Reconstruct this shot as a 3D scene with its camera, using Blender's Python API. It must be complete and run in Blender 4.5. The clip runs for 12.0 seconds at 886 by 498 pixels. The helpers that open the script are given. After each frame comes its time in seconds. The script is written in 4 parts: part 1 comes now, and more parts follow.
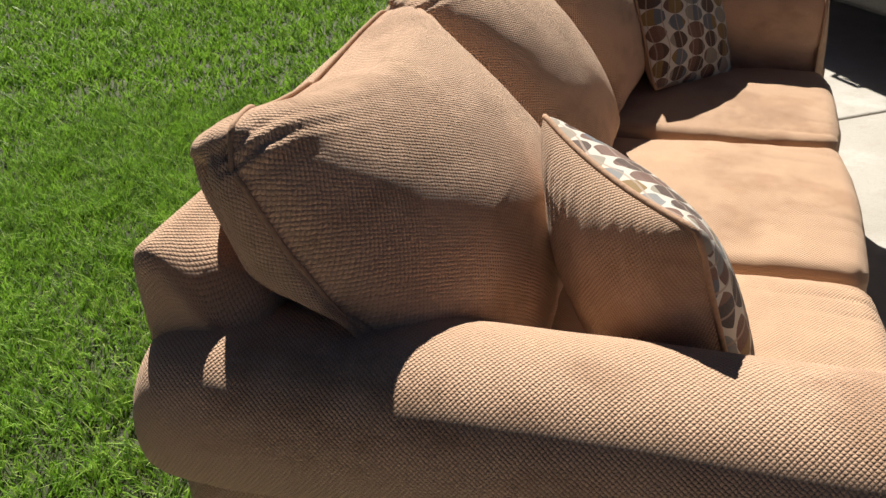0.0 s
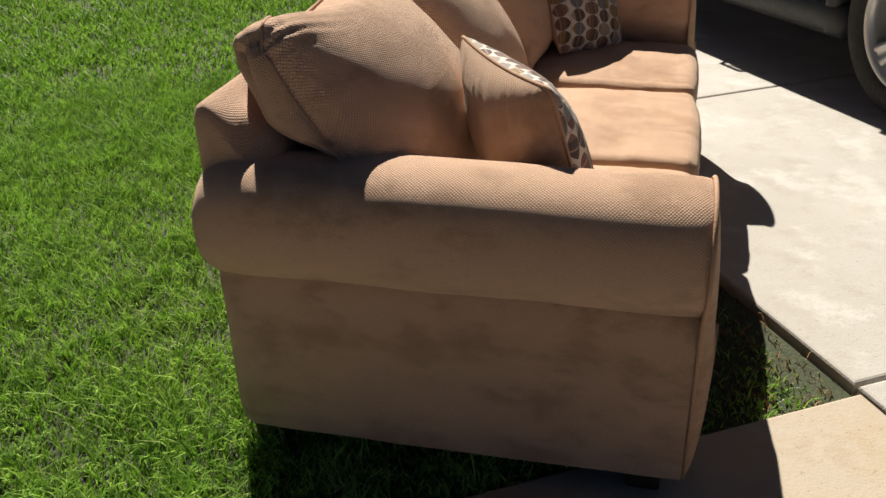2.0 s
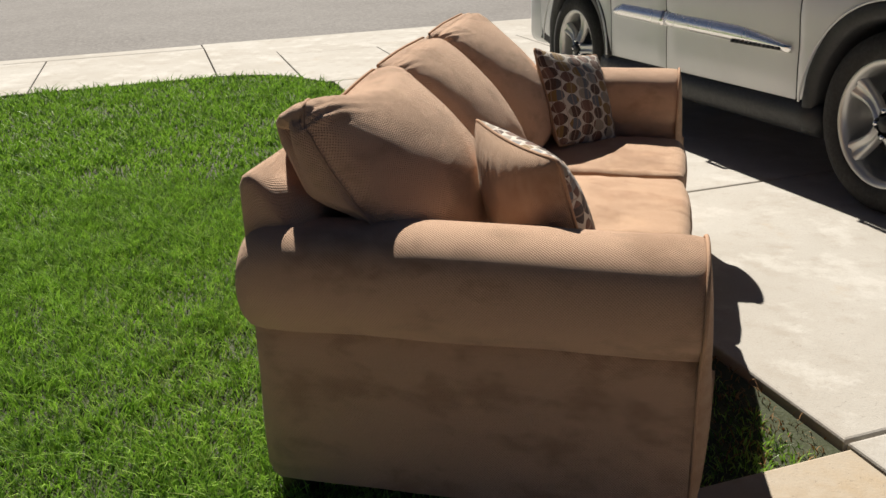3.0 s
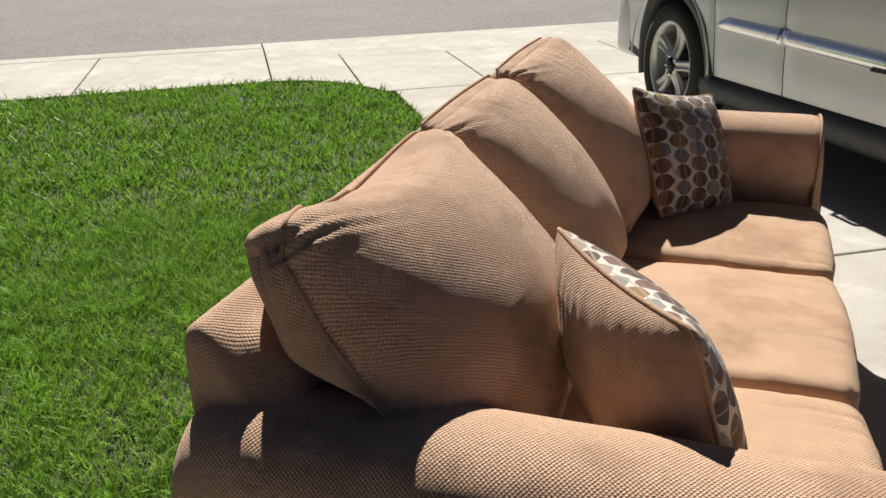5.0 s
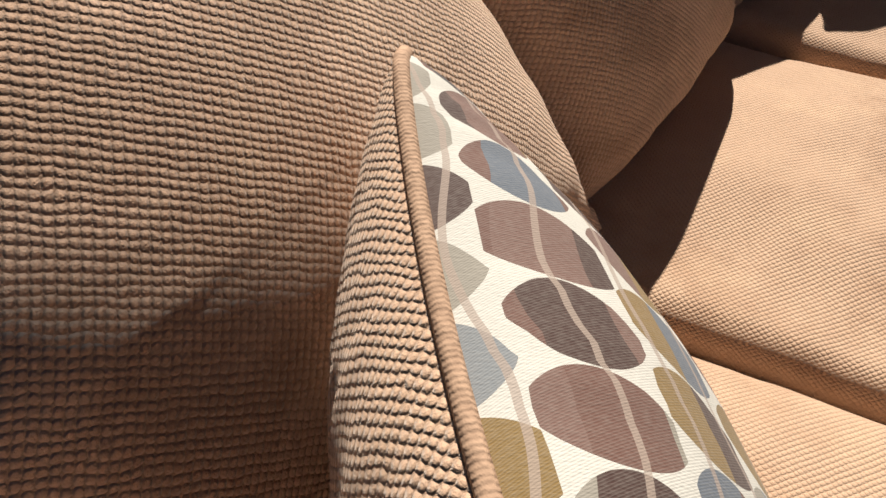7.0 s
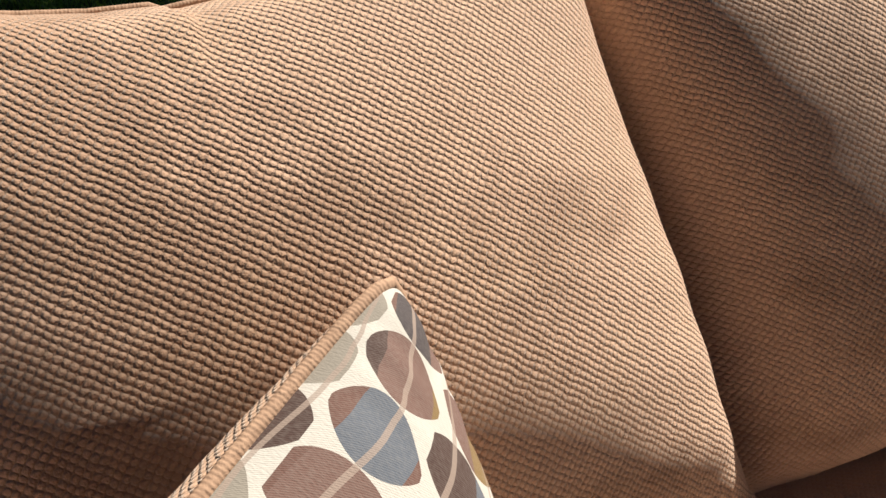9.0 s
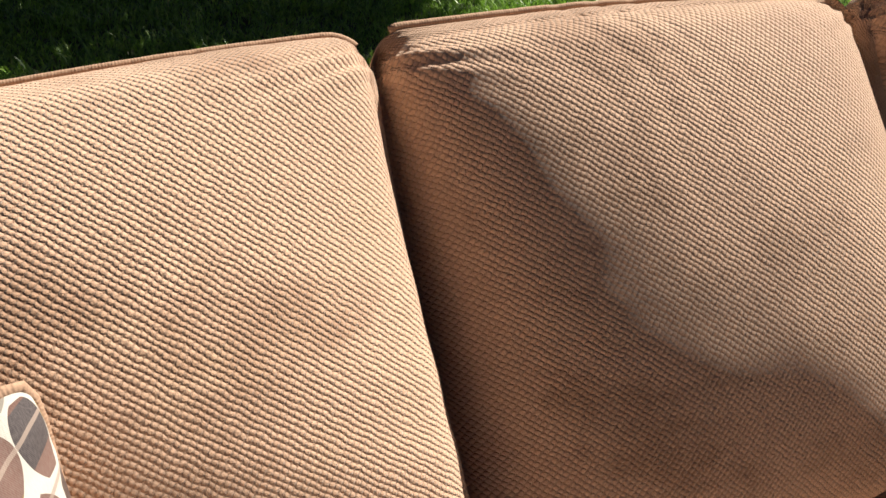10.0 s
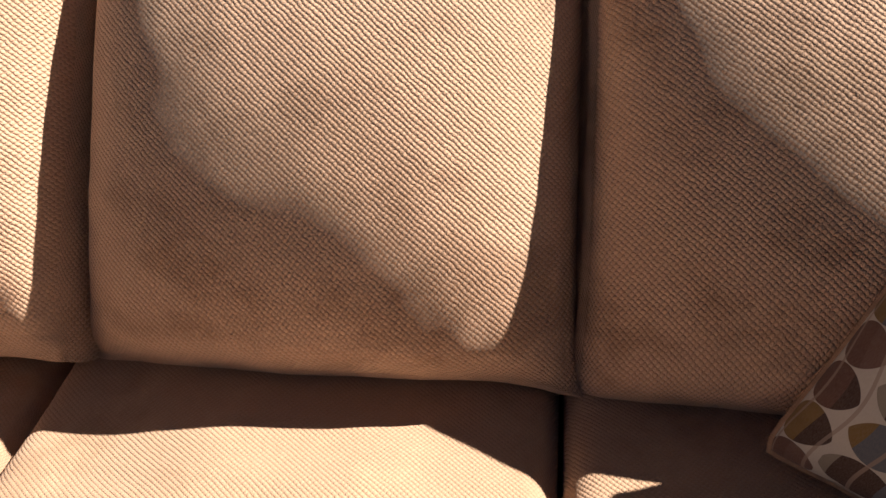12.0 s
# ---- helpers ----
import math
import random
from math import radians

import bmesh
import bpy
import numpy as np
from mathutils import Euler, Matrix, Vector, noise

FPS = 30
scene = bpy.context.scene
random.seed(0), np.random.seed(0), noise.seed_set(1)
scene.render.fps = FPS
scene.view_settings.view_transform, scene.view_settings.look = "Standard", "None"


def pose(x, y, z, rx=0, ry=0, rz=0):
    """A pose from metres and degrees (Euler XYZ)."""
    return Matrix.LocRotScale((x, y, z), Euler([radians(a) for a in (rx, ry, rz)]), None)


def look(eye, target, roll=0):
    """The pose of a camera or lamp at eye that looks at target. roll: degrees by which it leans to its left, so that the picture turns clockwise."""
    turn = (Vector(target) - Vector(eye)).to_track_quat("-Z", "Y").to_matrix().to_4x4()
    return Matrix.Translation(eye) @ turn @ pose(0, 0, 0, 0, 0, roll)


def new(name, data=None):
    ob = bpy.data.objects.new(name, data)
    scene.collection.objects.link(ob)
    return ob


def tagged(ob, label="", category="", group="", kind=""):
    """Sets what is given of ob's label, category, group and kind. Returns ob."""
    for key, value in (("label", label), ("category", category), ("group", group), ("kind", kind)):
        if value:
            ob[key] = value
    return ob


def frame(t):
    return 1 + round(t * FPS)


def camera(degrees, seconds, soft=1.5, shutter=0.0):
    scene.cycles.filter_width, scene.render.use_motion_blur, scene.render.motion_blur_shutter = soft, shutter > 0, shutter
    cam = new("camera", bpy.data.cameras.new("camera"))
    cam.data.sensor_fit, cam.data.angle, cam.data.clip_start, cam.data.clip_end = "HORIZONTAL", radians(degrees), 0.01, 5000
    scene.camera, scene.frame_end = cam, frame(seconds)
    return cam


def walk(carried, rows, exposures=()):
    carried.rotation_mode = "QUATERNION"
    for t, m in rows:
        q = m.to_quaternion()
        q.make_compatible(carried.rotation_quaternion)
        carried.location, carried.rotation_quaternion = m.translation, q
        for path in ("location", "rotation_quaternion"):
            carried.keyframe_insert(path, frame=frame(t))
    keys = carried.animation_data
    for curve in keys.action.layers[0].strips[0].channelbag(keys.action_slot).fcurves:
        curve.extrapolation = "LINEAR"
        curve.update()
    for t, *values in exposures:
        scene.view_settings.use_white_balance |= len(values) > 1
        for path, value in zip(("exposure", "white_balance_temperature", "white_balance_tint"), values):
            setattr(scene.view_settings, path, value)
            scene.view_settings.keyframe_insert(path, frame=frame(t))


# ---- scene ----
cam = camera(53.6, 12.0)
PATH = [
    (0, (0.704, -0.735, 1.3), (0.154, 0.904, 0.294), -4.3),
    (0.5, (0.627, -0.994, 1.328), (0.262, 0.662, 0.267), -2.3),
    (1, (0.652, -1.181, 1.341), (0.31, 0.481, 0.282), -1.6),
    (1.5, (0.814, -1.276, 1.331), (0.419, 0.404, 0.322), -1.5),
    (2, (0.894, -1.385, 1.335), (0.449, 0.307, 0.367), -2.5),
    (2.5, (0.888, -1.531, 1.332), (0.417, 0.2, 0.449), -2.5),
    (3, (0.885, -1.6, 1.316), (0.441, 0.204, 0.576), -2.2),
    (3.2, (0.885, -1.592, 1.304), (0.446, 0.229, 0.602), -2.4),
    (4.8, (0.774, -0.995, 1.324), (0.187, 0.766, 0.58), -2.1),
    (5, (0.72, -0.863, 1.322), (0.13, 0.894, 0.571), -1.7),
    (5.5, (0.677, -0.523, 1.263), (0.107, 1.233, 0.494), -0.3),
    (6, (0.701, -0.151, 1.143), (0.138, 1.485, 0.139), 2.1),
    (6.5, (0.649, 0.028, 1.064), (0.073, 1.488, -0.176), 1.7),
    (8.3, (0.807, 0.217, 1.014), (-0.473, 1.094, -0.247), -6.1),
    (8.5, (0.806, 0.231, 1.024), (-0.542, 1.079, -0.186), -6.0),
    (9, (0.828, 0.3, 1.091), (-0.663, 1.033, -0.022), -0.4),
    (9.5, (0.886, 0.379, 1.133), (-0.665, 1.08, 0.083), 2.2),
    (10, (0.917, 0.515, 1.158), (-0.649, 1.163, 0.097), 2.4),
    (10.5, (0.945, 0.745, 1.116), (-0.633, 1.155, -0.042), 0.5),
    (11, (0.986, 0.831, 1.115), (-0.544, 1.151, -0.132), 0.7),
    (11.5, (1.133, 1.083, 1.149), (-0.44, 1.06, -0.086), -3.4),
    (12, (1.178, 1.306, 1.12), (-0.445, 1.051, -0.02), -3.4),
]
EXPOSURES = [(0, 0.99, 6450, 9), (0.5, 0.62, 6450, 9), (1, 0.82, 6450, 9), (1.5, 0.91, 6450, 9), (2.5, 1.02, 6480, 10), (3, 0.83, 6450, 10), (5, 0.84, 6280, 9), (6, 0.87, 6180, 8), (8.5, 0.68, 6350, 10), (9, 0.83, 6350, 10), (10.5, 1.02, 6380, 10), (11.5, 1.15, 6550, 12), (12, 1.20, 6600, 15)]
walk(cam, [(t, look(eye, target, roll)) for t, eye, target, roll in PATH], EXPOSURES)

# ---- sun, sky and exposure ----
SUN = Vector((-0.46, 0.92, 1.0)).normalized()
world = bpy.data.worlds.new("sky")
scene.world = world
world.use_nodes = True
sky = world.node_tree.nodes.new("ShaderNodeTexSky")
sky.sky_type, sky.sun_disc = "NISHITA", False
sky.sun_elevation = math.asin(SUN.z)
sky.sun_rotation = math.atan2(SUN.x, SUN.y)
sky.air_density, sky.dust_density, sky.ozone_density = 0.3, 0.4, 1.0
back_node = world.node_tree.nodes["Background"]
world.node_tree.links.new(sky.outputs[0], back_node.inputs[0])
back_node.inputs[1].default_value = 0.021
lamp = new("sun", bpy.data.lights.new("sun", "SUN"))
lamp.data.energy, lamp.data.angle, lamp.data.color = 5.0, radians(0.53), (1.0, 0.93, 0.82)
lamp.matrix_world = look(SUN * 30, (0, 0, 0))


# ---- materials ----
class Nodes:
    """A short way to write shader nodes."""

    def __init__(self, name):
        self.mat = bpy.data.materials.new(name)
        self.mat.use_nodes = True
        self.tree = self.mat.node_tree
        self.bsdf = self.tree.nodes["Principled BSDF"]

    def put(self, socket, value):
        if hasattr(value, "is_output"):
            self.tree.links.new(value, socket)
        else:
            socket.default_value = value

    def math(self, op, a, b=0.0, c=0.0):
        n = self.tree.nodes.new("ShaderNodeMath")
        n.operation = op
        for s, v in zip(n.inputs, (a, b, c)):
            self.put(s, v)
        return n.outputs[0]

    def coord(self, kind="Object"):
        return self.tree.nodes.new("ShaderNodeTexCoord").outputs[kind]

    def split(self, v):
        n = self.tree.nodes.new("ShaderNodeSeparateXYZ")
        self.put(n.inputs[0], v)
        return n.outputs

    def join(self, x, y, z=0.0):
        n = self.tree.nodes.new("ShaderNodeCombineXYZ")
        for s, v in zip(n.inputs, (x, y, z)):
            self.put(s, v)
        return n.outputs[0]

    def stretch(self, v, by):
        n = self.tree.nodes.new("ShaderNodeVectorMath")
        n.operation = "MULTIPLY"
        self.put(n.inputs[0], v)
        n.inputs[1].default_value = by
        return n.outputs[0]

    def noise(self, v, scale, detail=3.0, rough=0.55):
        n = self.tree.nodes.new("ShaderNodeTexNoise")
        self.put(n.inputs["Vector"], v)
        n.inputs["Scale"].default_value, n.inputs["Detail"].default_value, n.inputs["Roughness"].default_value = scale, detail, rough
        return n.outputs[0]

    def ramp(self, f, stops, hard=False):
        n = self.tree.nodes.new("ShaderNodeValToRGB")
        self.put(n.inputs[0], f)
        r = n.color_ramp
        r.interpolation = "CONSTANT" if hard else "LINEAR"
        while len(r.elements) < len(stops):
            r.elements.new(1.0)
        for e, (p, c) in zip(r.elements, stops):
            e.position, e.color = p, (*c, 1.0)
        return n.outputs[0]

    def span(self, f, a, b, lo=0.0, hi=1.0):
        n = self.tree.nodes.new("ShaderNodeMapRange")
        n.interpolation_type = "SMOOTHSTEP"
        self.put(n.inputs[0], f)
        for s, v in zip(n.inputs[1:5], (a, b, lo, hi)):
            self.put(s, v)
        return n.outputs[0]

    def mix(self, f, a, b, kind="MIX"):
        n = self.tree.nodes.new("ShaderNodeMix")
        n.data_type, n.blend_type = "RGBA", kind
        self.put(n.inputs[0], f)
        for s, v in ((n.inputs[6], a), (n.inputs[7], b)):
            self.put(s, (*v, 1.0) if isinstance(v, tuple) else v)
        return n.outputs[2]

    def random(self):
        return self.tree.nodes.new("ShaderNodeObjectInfo").outputs["Random"]

    def island(self):
        return self.tree.nodes.new("ShaderNodeNewGeometry").outputs["Random Per Island"]

    def cell(self, v):
        n = self.tree.nodes.new("ShaderNodeTexWhiteNoise")
        self.put(n.inputs["Vector"], v)
        return n.outputs["Value"]

    def bump(self, height, distance, strength=1.0, under=None):
        n = self.tree.nodes.new("ShaderNodeBump")
        n.inputs["Strength"].default_value, n.inputs["Distance"].default_value = strength, distance
        self.put(n.inputs["Height"], height)
        if under is not None:
            self.put(n.inputs["Normal"], under)
        return n.outputs[0]

    def done(self, color, rough=0.6, normal=None, metal=0.0, spec=None, **more):
        self.put(self.bsdf.inputs["Base Color"], (*color, 1.0) if isinstance(color, tuple) else color)
        self.put(self.bsdf.inputs["Roughness"], rough)
        self.bsdf.inputs["Metallic"].default_value = metal
        if spec is not None:
            self.bsdf.inputs["Specular IOR Level"].default_value = spec
        if normal is not None:
            self.put(self.bsdf.inputs["Normal"], normal)
        for key, value in more.items():
            self.put(self.bsdf.inputs[key.replace("_", " ")], value)
        return self.mat


def woven(name, pitch_u=0.0066, pitch_v=0.0034, relief=0.0017, light=(0.70, 0.448, 0.300), dark=(0.45, 0.280, 0.184), slant=0.0, lit=0.5, turn=-6.0):
    """Nubby upholstery: short slanted loops in staggered rows, with soil and rub marks."""
    s = Nodes(name)
    uv = s.split(s.coord("UV"))
    ct, st = math.cos(radians(turn)), math.sin(radians(turn))
    u = s.math("SUBTRACT", s.math("MULTIPLY", uv[0], ct), s.math("MULTIPLY", uv[1], st))
    v = s.math("ADD", s.math("MULTIPLY", uv[0], st), s.math("MULTIPLY", uv[1], ct))
    warp = s.noise(s.coord("UV"), 70.0, 3.0)
    u = s.math("ADD", s.math("DIVIDE", u, pitch_u), s.math("MULTIPLY", warp, 0.7))
    v = s.math("ADD", s.math("DIVIDE", v, 2 * pitch_v), s.math("MULTIPLY", warp, 0.35))
    near = []
    for shift in (0.0, 0.5):
        du = s.math("SUBTRACT", s.math("FRACT", s.math("ADD", u, shift)), 0.5)
        dv = s.math("SUBTRACT", s.math("FRACT", s.math("ADD", v, shift)), 0.5)
        du = s.math("ADD", du, s.math("MULTIPLY", dv, slant))
        near.append(s.math("ADD", s.math("MULTIPLY", s.math("MULTIPLY", du, du), (pitch_u / 0.0023) ** 2), s.math("MULTIPLY", s.math("MULTIPLY", dv, dv), (2 * pitch_v / 0.0023) ** 2)))
    far = s.math("MINIMUM", near[0], near[1])
    frizz = s.noise(s.coord("UV"), 480.0, 3.0, 0.75)
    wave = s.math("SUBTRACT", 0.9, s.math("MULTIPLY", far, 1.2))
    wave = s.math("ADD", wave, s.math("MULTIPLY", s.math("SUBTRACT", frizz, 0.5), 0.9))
    loop = s.math("MULTIPLY", s.span(wave, -0.8, 0.9), 1.2)
    one = s.cell(s.join(s.math("FLOOR", s.math("MULTIPLY", u, 2.0)), s.math("FLOOR", s.math("MULTIPLY", v, 2.0))))
    body = s.coord("Object")
    soil = s.noise(s.stretch(body, (1.0, 1.0, 1.8)), 4.6, 6.0, 0.65)
    rub = s.noise(body, 11.0, 4.0, 0.6)
    fuzz = s.noise(s.coord("UV"), 900.0, 2.0)
    # gaps between loops painted darker, as the shade that the bump leaves out
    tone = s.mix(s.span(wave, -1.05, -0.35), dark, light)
    tone = s.mix(s.span(fuzz, 0.45, 0.75, 0.0, 0.40), tone, (0.72, 0.50, 0.36))
    tone = s.mix(s.span(soil, 0.47, 0.64, 0.0, 0.58), tone, (0.31, 0.170, 0.096))
    tone = s.mix(s.span(rub, 0.5, 0.75, 0.0, 0.25), tone, (0.74, 0.50, 0.31))
    tone = s.mix(s.math("MULTIPLY", one, 0.22), tone, (0.48, 0.28, 0.16))
    high = s.math("ADD", loop, s.math("MULTIPLY", fuzz, 0.35))
    high = s.math("ADD", high, s.math("MULTIPLY", one, 0.30))
    return s.done(tone, 0.80, s.bump(high, relief), spec=0.25, Sheen_Weight=lit, Sheen_Roughness=0.45, Sheen_Tint=(1.0, 0.85, 0.72, 1.0))


def printed(name, upended=False, fill=0.49):
    """Cream cloth with woven ovals in browns, greys, ochre and slate, crossed by wavering fine lines."""
    s = Nodes(name)
    raw = s.coord("UV")
    uv = s.split(raw)
    u, v = (uv[1], uv[0]) if upended else (uv[0], uv[1])
    sway = s.math("MULTIPLY", s.math("SINE", s.math("MULTIPLY", v, 42.0)), 0.006)
    cu, cv = (0.060, 0.042) if upended else (0.066, 0.045)
    gu = s.math("DIVIDE", u, cu)
    column = s.math("FLOOR", gu)
    gv = s.math("ADD", s.math("DIVIDE", v, cv), s.math("MULTIPLY", s.math("MODULO", column, 2.0), 0.5))
    row = s.math("FLOOR", gv)
    who = s.cell(s.join(column, row))
    wide = s.math("ADD", fill, s.math("MULTIPLY", who, 0.14))
    fu = s.math("DIVIDE", s.math("SUBTRACT", s.math("FRACT", gu), 0.5), wide)
    fv = s.math("DIVIDE", s.math("SUBTRACT", s.math("FRACT", gv), 0.5), 0.49)
    oval = s.math("ADD", s.math("POWER", s.math("ABSOLUTE", fu), 2.0), s.math("POWER", s.math("ABSOLUTE", fv), s.math("ADD", 1.05, s.math("MULTIPLY", who, 0.9))))
    inside = s.math("LESS_THAN", oval, 1.0)
    lines = s.math("DIVIDE", s.math("ADD", u, sway), 0.041)
    band = s.math("FLOOR", lines)
    pick = s.cell(s.join(s.math("ADD", s.math("MULTIPLY", column, 3.0), band), row, 4.0))
    dyes = s.ramp(pick, [(0.0, (0.052, 0.022, 0.016)), (0.16, (0.125, 0.056, 0.040)), (0.32, (0.100, 0.114, 0.140)), (0.46, (0.20, 0.120, 0.034)), (0.58, (0.150, 0.078, 0.060)), (0.70, (0.26, 0.228, 0.185)), (0.84, (0.19, 0.197, 0.205)), (0.94, (0.042, 0.031, 0.034))], hard=True)
    grain = s.noise(s.stretch(raw, (900.0, 260.0, 1.0)), 1.0, 2.0)
    rib = s.math("SINE", s.math("MULTIPLY", s.math("ADD", v, s.math("MULTIPLY", u, 0.5)), 5200.0))
    dyes = s.mix(s.span(grain, 0.35, 0.7, 0.0, 0.11), dyes, (0.40, 0.36, 0.31))
    dyes = s.mix(s.span(rib, -0.2, 0.8, 0.0, 0.10), dyes, (0.46, 0.42, 0.37))
    cream = s.mix(s.span(grain, 0.3, 0.7, 0.0, 0.30), (0.56, 0.52, 0.46), (0.43, 0.395, 0.34))
    tone = s.mix(inside, cream, dyes)
    edge = s.math("LESS_THAN", s.math("ABSOLUTE", s.math("SUBTRACT", s.math("FRACT", lines), 0.5)), 0.045)
    tone = s.mix(s.math("MULTIPLY", edge, 0.75), tone, (0.34, 0.26, 0.21))
    high = s.math("ADD", s.math("MULTIPLY", inside, 0.6), s.math("ADD", s.math("MULTIPLY", rib, 0.03), s.math("MULTIPLY", grain, 0.30)))
    return s.done(tone, 0.78, s.bump(high, 0.0009), spec=0.25, Sheen_Weight=0.1)


def corded(name):
    """Twisted piping cord in the upholstery's colour."""
    s = Nodes(name)
    uv = s.split(s.coord("UV"))
    twist = s.math("SINE", s.math("ADD", s.math("MULTIPLY", uv[0], 2300.0), s.math("MULTIPLY", uv[1], 6.283)))
    n = s.noise(s.coord("Object"), 160.0, 3.0)
    tone = s.mix(s.span(s.math("ADD", s.math("MULTIPLY", twist, 0.05), n), -0.1, 1.1), (0.30, 0.185, 0.120), (0.48, 0.31, 0.205))
    return s.done(tone, 0.85, s.bump(s.math("ADD", s.math("MULTIPLY", twist, 0.06), n), 0.0014), spec=0.2)


def concrete(name, tan=0.35):
    s = Nodes(name)
    p = s.coord("Object")
    big, mid, fine = s.noise(p, 1.1, 4.0, 0.6), s.noise(p, 7.0, 6.0, 0.65), s.noise(p, 140.0, 3.0, 0.6)
    tone = s.mix(s.span(big, 0.35, 0.7), (0.375, 0.352, 0.315), (0.432, 0.414, 0.382))
    tone = s.mix(s.span(mid, 0.48, 0.72, 0.0, 0.45 + 0.7 * max(0.0, tan - 0.35)), tone, (0.289, 0.251, 0.205))
    rust = s.noise(p, 2.3, 5.0, 0.7)
    tone = s.mix(s.span(rust, 0.60 - 0.3 * (tan - 0.35), 0.75, 0.0, tan), tone, (0.380, 0.274, 0.152))
    tone = s.mix(s.span(fine, 0.45, 0.75, 0.0, 0.25), tone, (0.243, 0.220, 0.198))
    tone = s.mix(s.math("MULTIPLY", s.random(), 0.12), tone, (0.342, 0.304, 0.251))
    pale = s.noise(p, 3.4, 7.0, 0.7)
    tone = s.mix(s.span(pale, 0.50, 0.66, 0.0, 0.65), tone, (0.500, 0.482, 0.446))
    tone = s.mix(s.span(big, 0.3, 0.7, 0.6 * max(0.0, tan - 0.35), 1.3 * max(0.0, tan - 0.35)), tone, (0.36, 0.275, 0.175))
    pits = s.span(s.noise(p, 60.0, 4.0, 0.7), 0.58, 0.72)
    tone = s.mix(s.math("MULTIPLY", pits, 0.28), tone, (0.24, 0.21, 0.18))
    high = s.math("SUBTRACT", s.math("ADD", s.math("MULTIPLY", fine, 0.5), mid), s.math("MULTIPLY", pits, 0.3))
    return s.done(tone, 0.88, s.bump(high, 0.0022), spec=0.3)


def asphalt(name):
    s = Nodes(name)
    p = s.coord("Object")
    big, fine, grit = s.noise(p, 0.7, 4.0, 0.6), s.noise(p, 20.0, 5.0, 0.8), s.noise(p, 48.0, 2.0)
    tone = s.mix(s.span(big, 0.3, 0.7), (0.118, 0.110, 0.105), (0.152, 0.144, 0.138))
    tone = s.mix(s.span(fine, 0.38, 0.66, 0.0, 0.80), tone, (0.235, 0.222, 0.210))
    tone = s.mix(s.span(grit, 0.55, 0.70, 0.0, 0.5), tone, (0.085, 0.08, 0.078))
    n = s.tree.nodes.new("ShaderNodeTexVoronoi")
    n.feature = "DISTANCE_TO_EDGE"
    s.put(n.inputs["Vector"], s.stretch(p, (0.45, 0.8, 1.0)))
    crack = s.span(s.math("ADD", n.outputs[0], s.math("MULTIPLY", fine, 0.02)), 0.010, 0.016, 1.0, 0.0)
    crack = s.math("MULTIPLY", crack, s.span(big, 0.50, 0.58))
    tone = s.mix(s.math("MULTIPLY", crack, 0.7), tone, (0.05, 0.05, 0.05))
    return s.done(tone, 0.9, s.bump(s.math("ADD", fine, grit), 0.004), spec=0.3)


def soil(name):
    s = Nodes(name)
    p = s.coord("Object")
    a, b = s.noise(p, 6.0, 5.0, 0.65), s.noise(p, 60.0, 4.0, 0.7)
    tone = s.mix(s.span(a, 0.35, 0.65), (0.036, 0.027, 0.014), (0.070, 0.048, 0.027))
    tone = s.mix(s.span(b, 0.5, 0.75, 0.0, 0.6), tone, (0.03, 0.028, 0.015))
    return s.done(tone, 0.95, s.bump(s.math("ADD", a, b), 0.02), spec=0.1)


def turf(name):
    s = Nodes(name)
    p = s.coord("Object")
    patch = s.noise(p, 2.2, 4.0, 0.6)
    strip = s.noise(s.stretch(p, (1.2, 5.0, 1.0)), 1.0, 3.0)
    one = s.island()
    tone = s.ramp(one, [(0.0, (0.034, 0.080, 0.014)), (0.36, (0.150, 0.300, 0.042)), (0.74, (0.340, 0.570, 0.090)), (0.95, (0.44, 0.60, 0.16)), (1.0, (0.58, 0.53, 0.26))])
    tone = s.mix(s.span(patch, 0.35, 0.7, 0.0, 0.40), tone, (0.270, 0.470, 0.062))
    tone = s.mix(s.span(strip, 0.42, 0.62, 0.0, 0.50), tone, (0.070, 0.165, 0.025))
    # shaded hollows and sunlit tops of the tufts, painted into the blade colour
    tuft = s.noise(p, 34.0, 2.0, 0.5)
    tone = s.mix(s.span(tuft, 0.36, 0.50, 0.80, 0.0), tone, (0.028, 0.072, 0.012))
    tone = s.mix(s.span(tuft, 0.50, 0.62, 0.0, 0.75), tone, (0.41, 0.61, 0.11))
    glow = s.tree.nodes.new("ShaderNodeBsdfTranslucent")
    s.put(glow.inputs[0], s.mix(0.6, tone, (0.235, 0.466, 0.030)))
    both = s.tree.nodes.new("ShaderNodeMixShader")
    both.inputs[0].default_value = 0.26
    s.done(tone, 0.38, spec=0.5)
    s.tree.links.new(s.bsdf.outputs[0], both.inputs[1])
    s.tree.links.new(glow.outputs[0], both.inputs[2])
    s.tree.links.new(both.outputs[0], s.tree.nodes["Material Output"].inputs[0])
    return s.mat


def plain(name, color, rough, metal=0.0, grain=60.0, relief=0.0004, dirt=0.25, **more):
    s = Nodes(name)
    p = s.coord("Object")
    n, m = s.noise(p, grain, 4.0, 0.6), s.noise(p, 3.0, 4.0, 0.6)
    dim = tuple(c * 0.6 for c in color)
    tone = s.mix(s.span(m, 0.4, 0.75, 0.0, dirt), color, dim)
    r = s.span(n, 0.3, 0.7, rough * 0.85, min(1.0, rough * 1.15))
    return s.done(tone, r, s.bump(n, relief), metal=metal, **more)


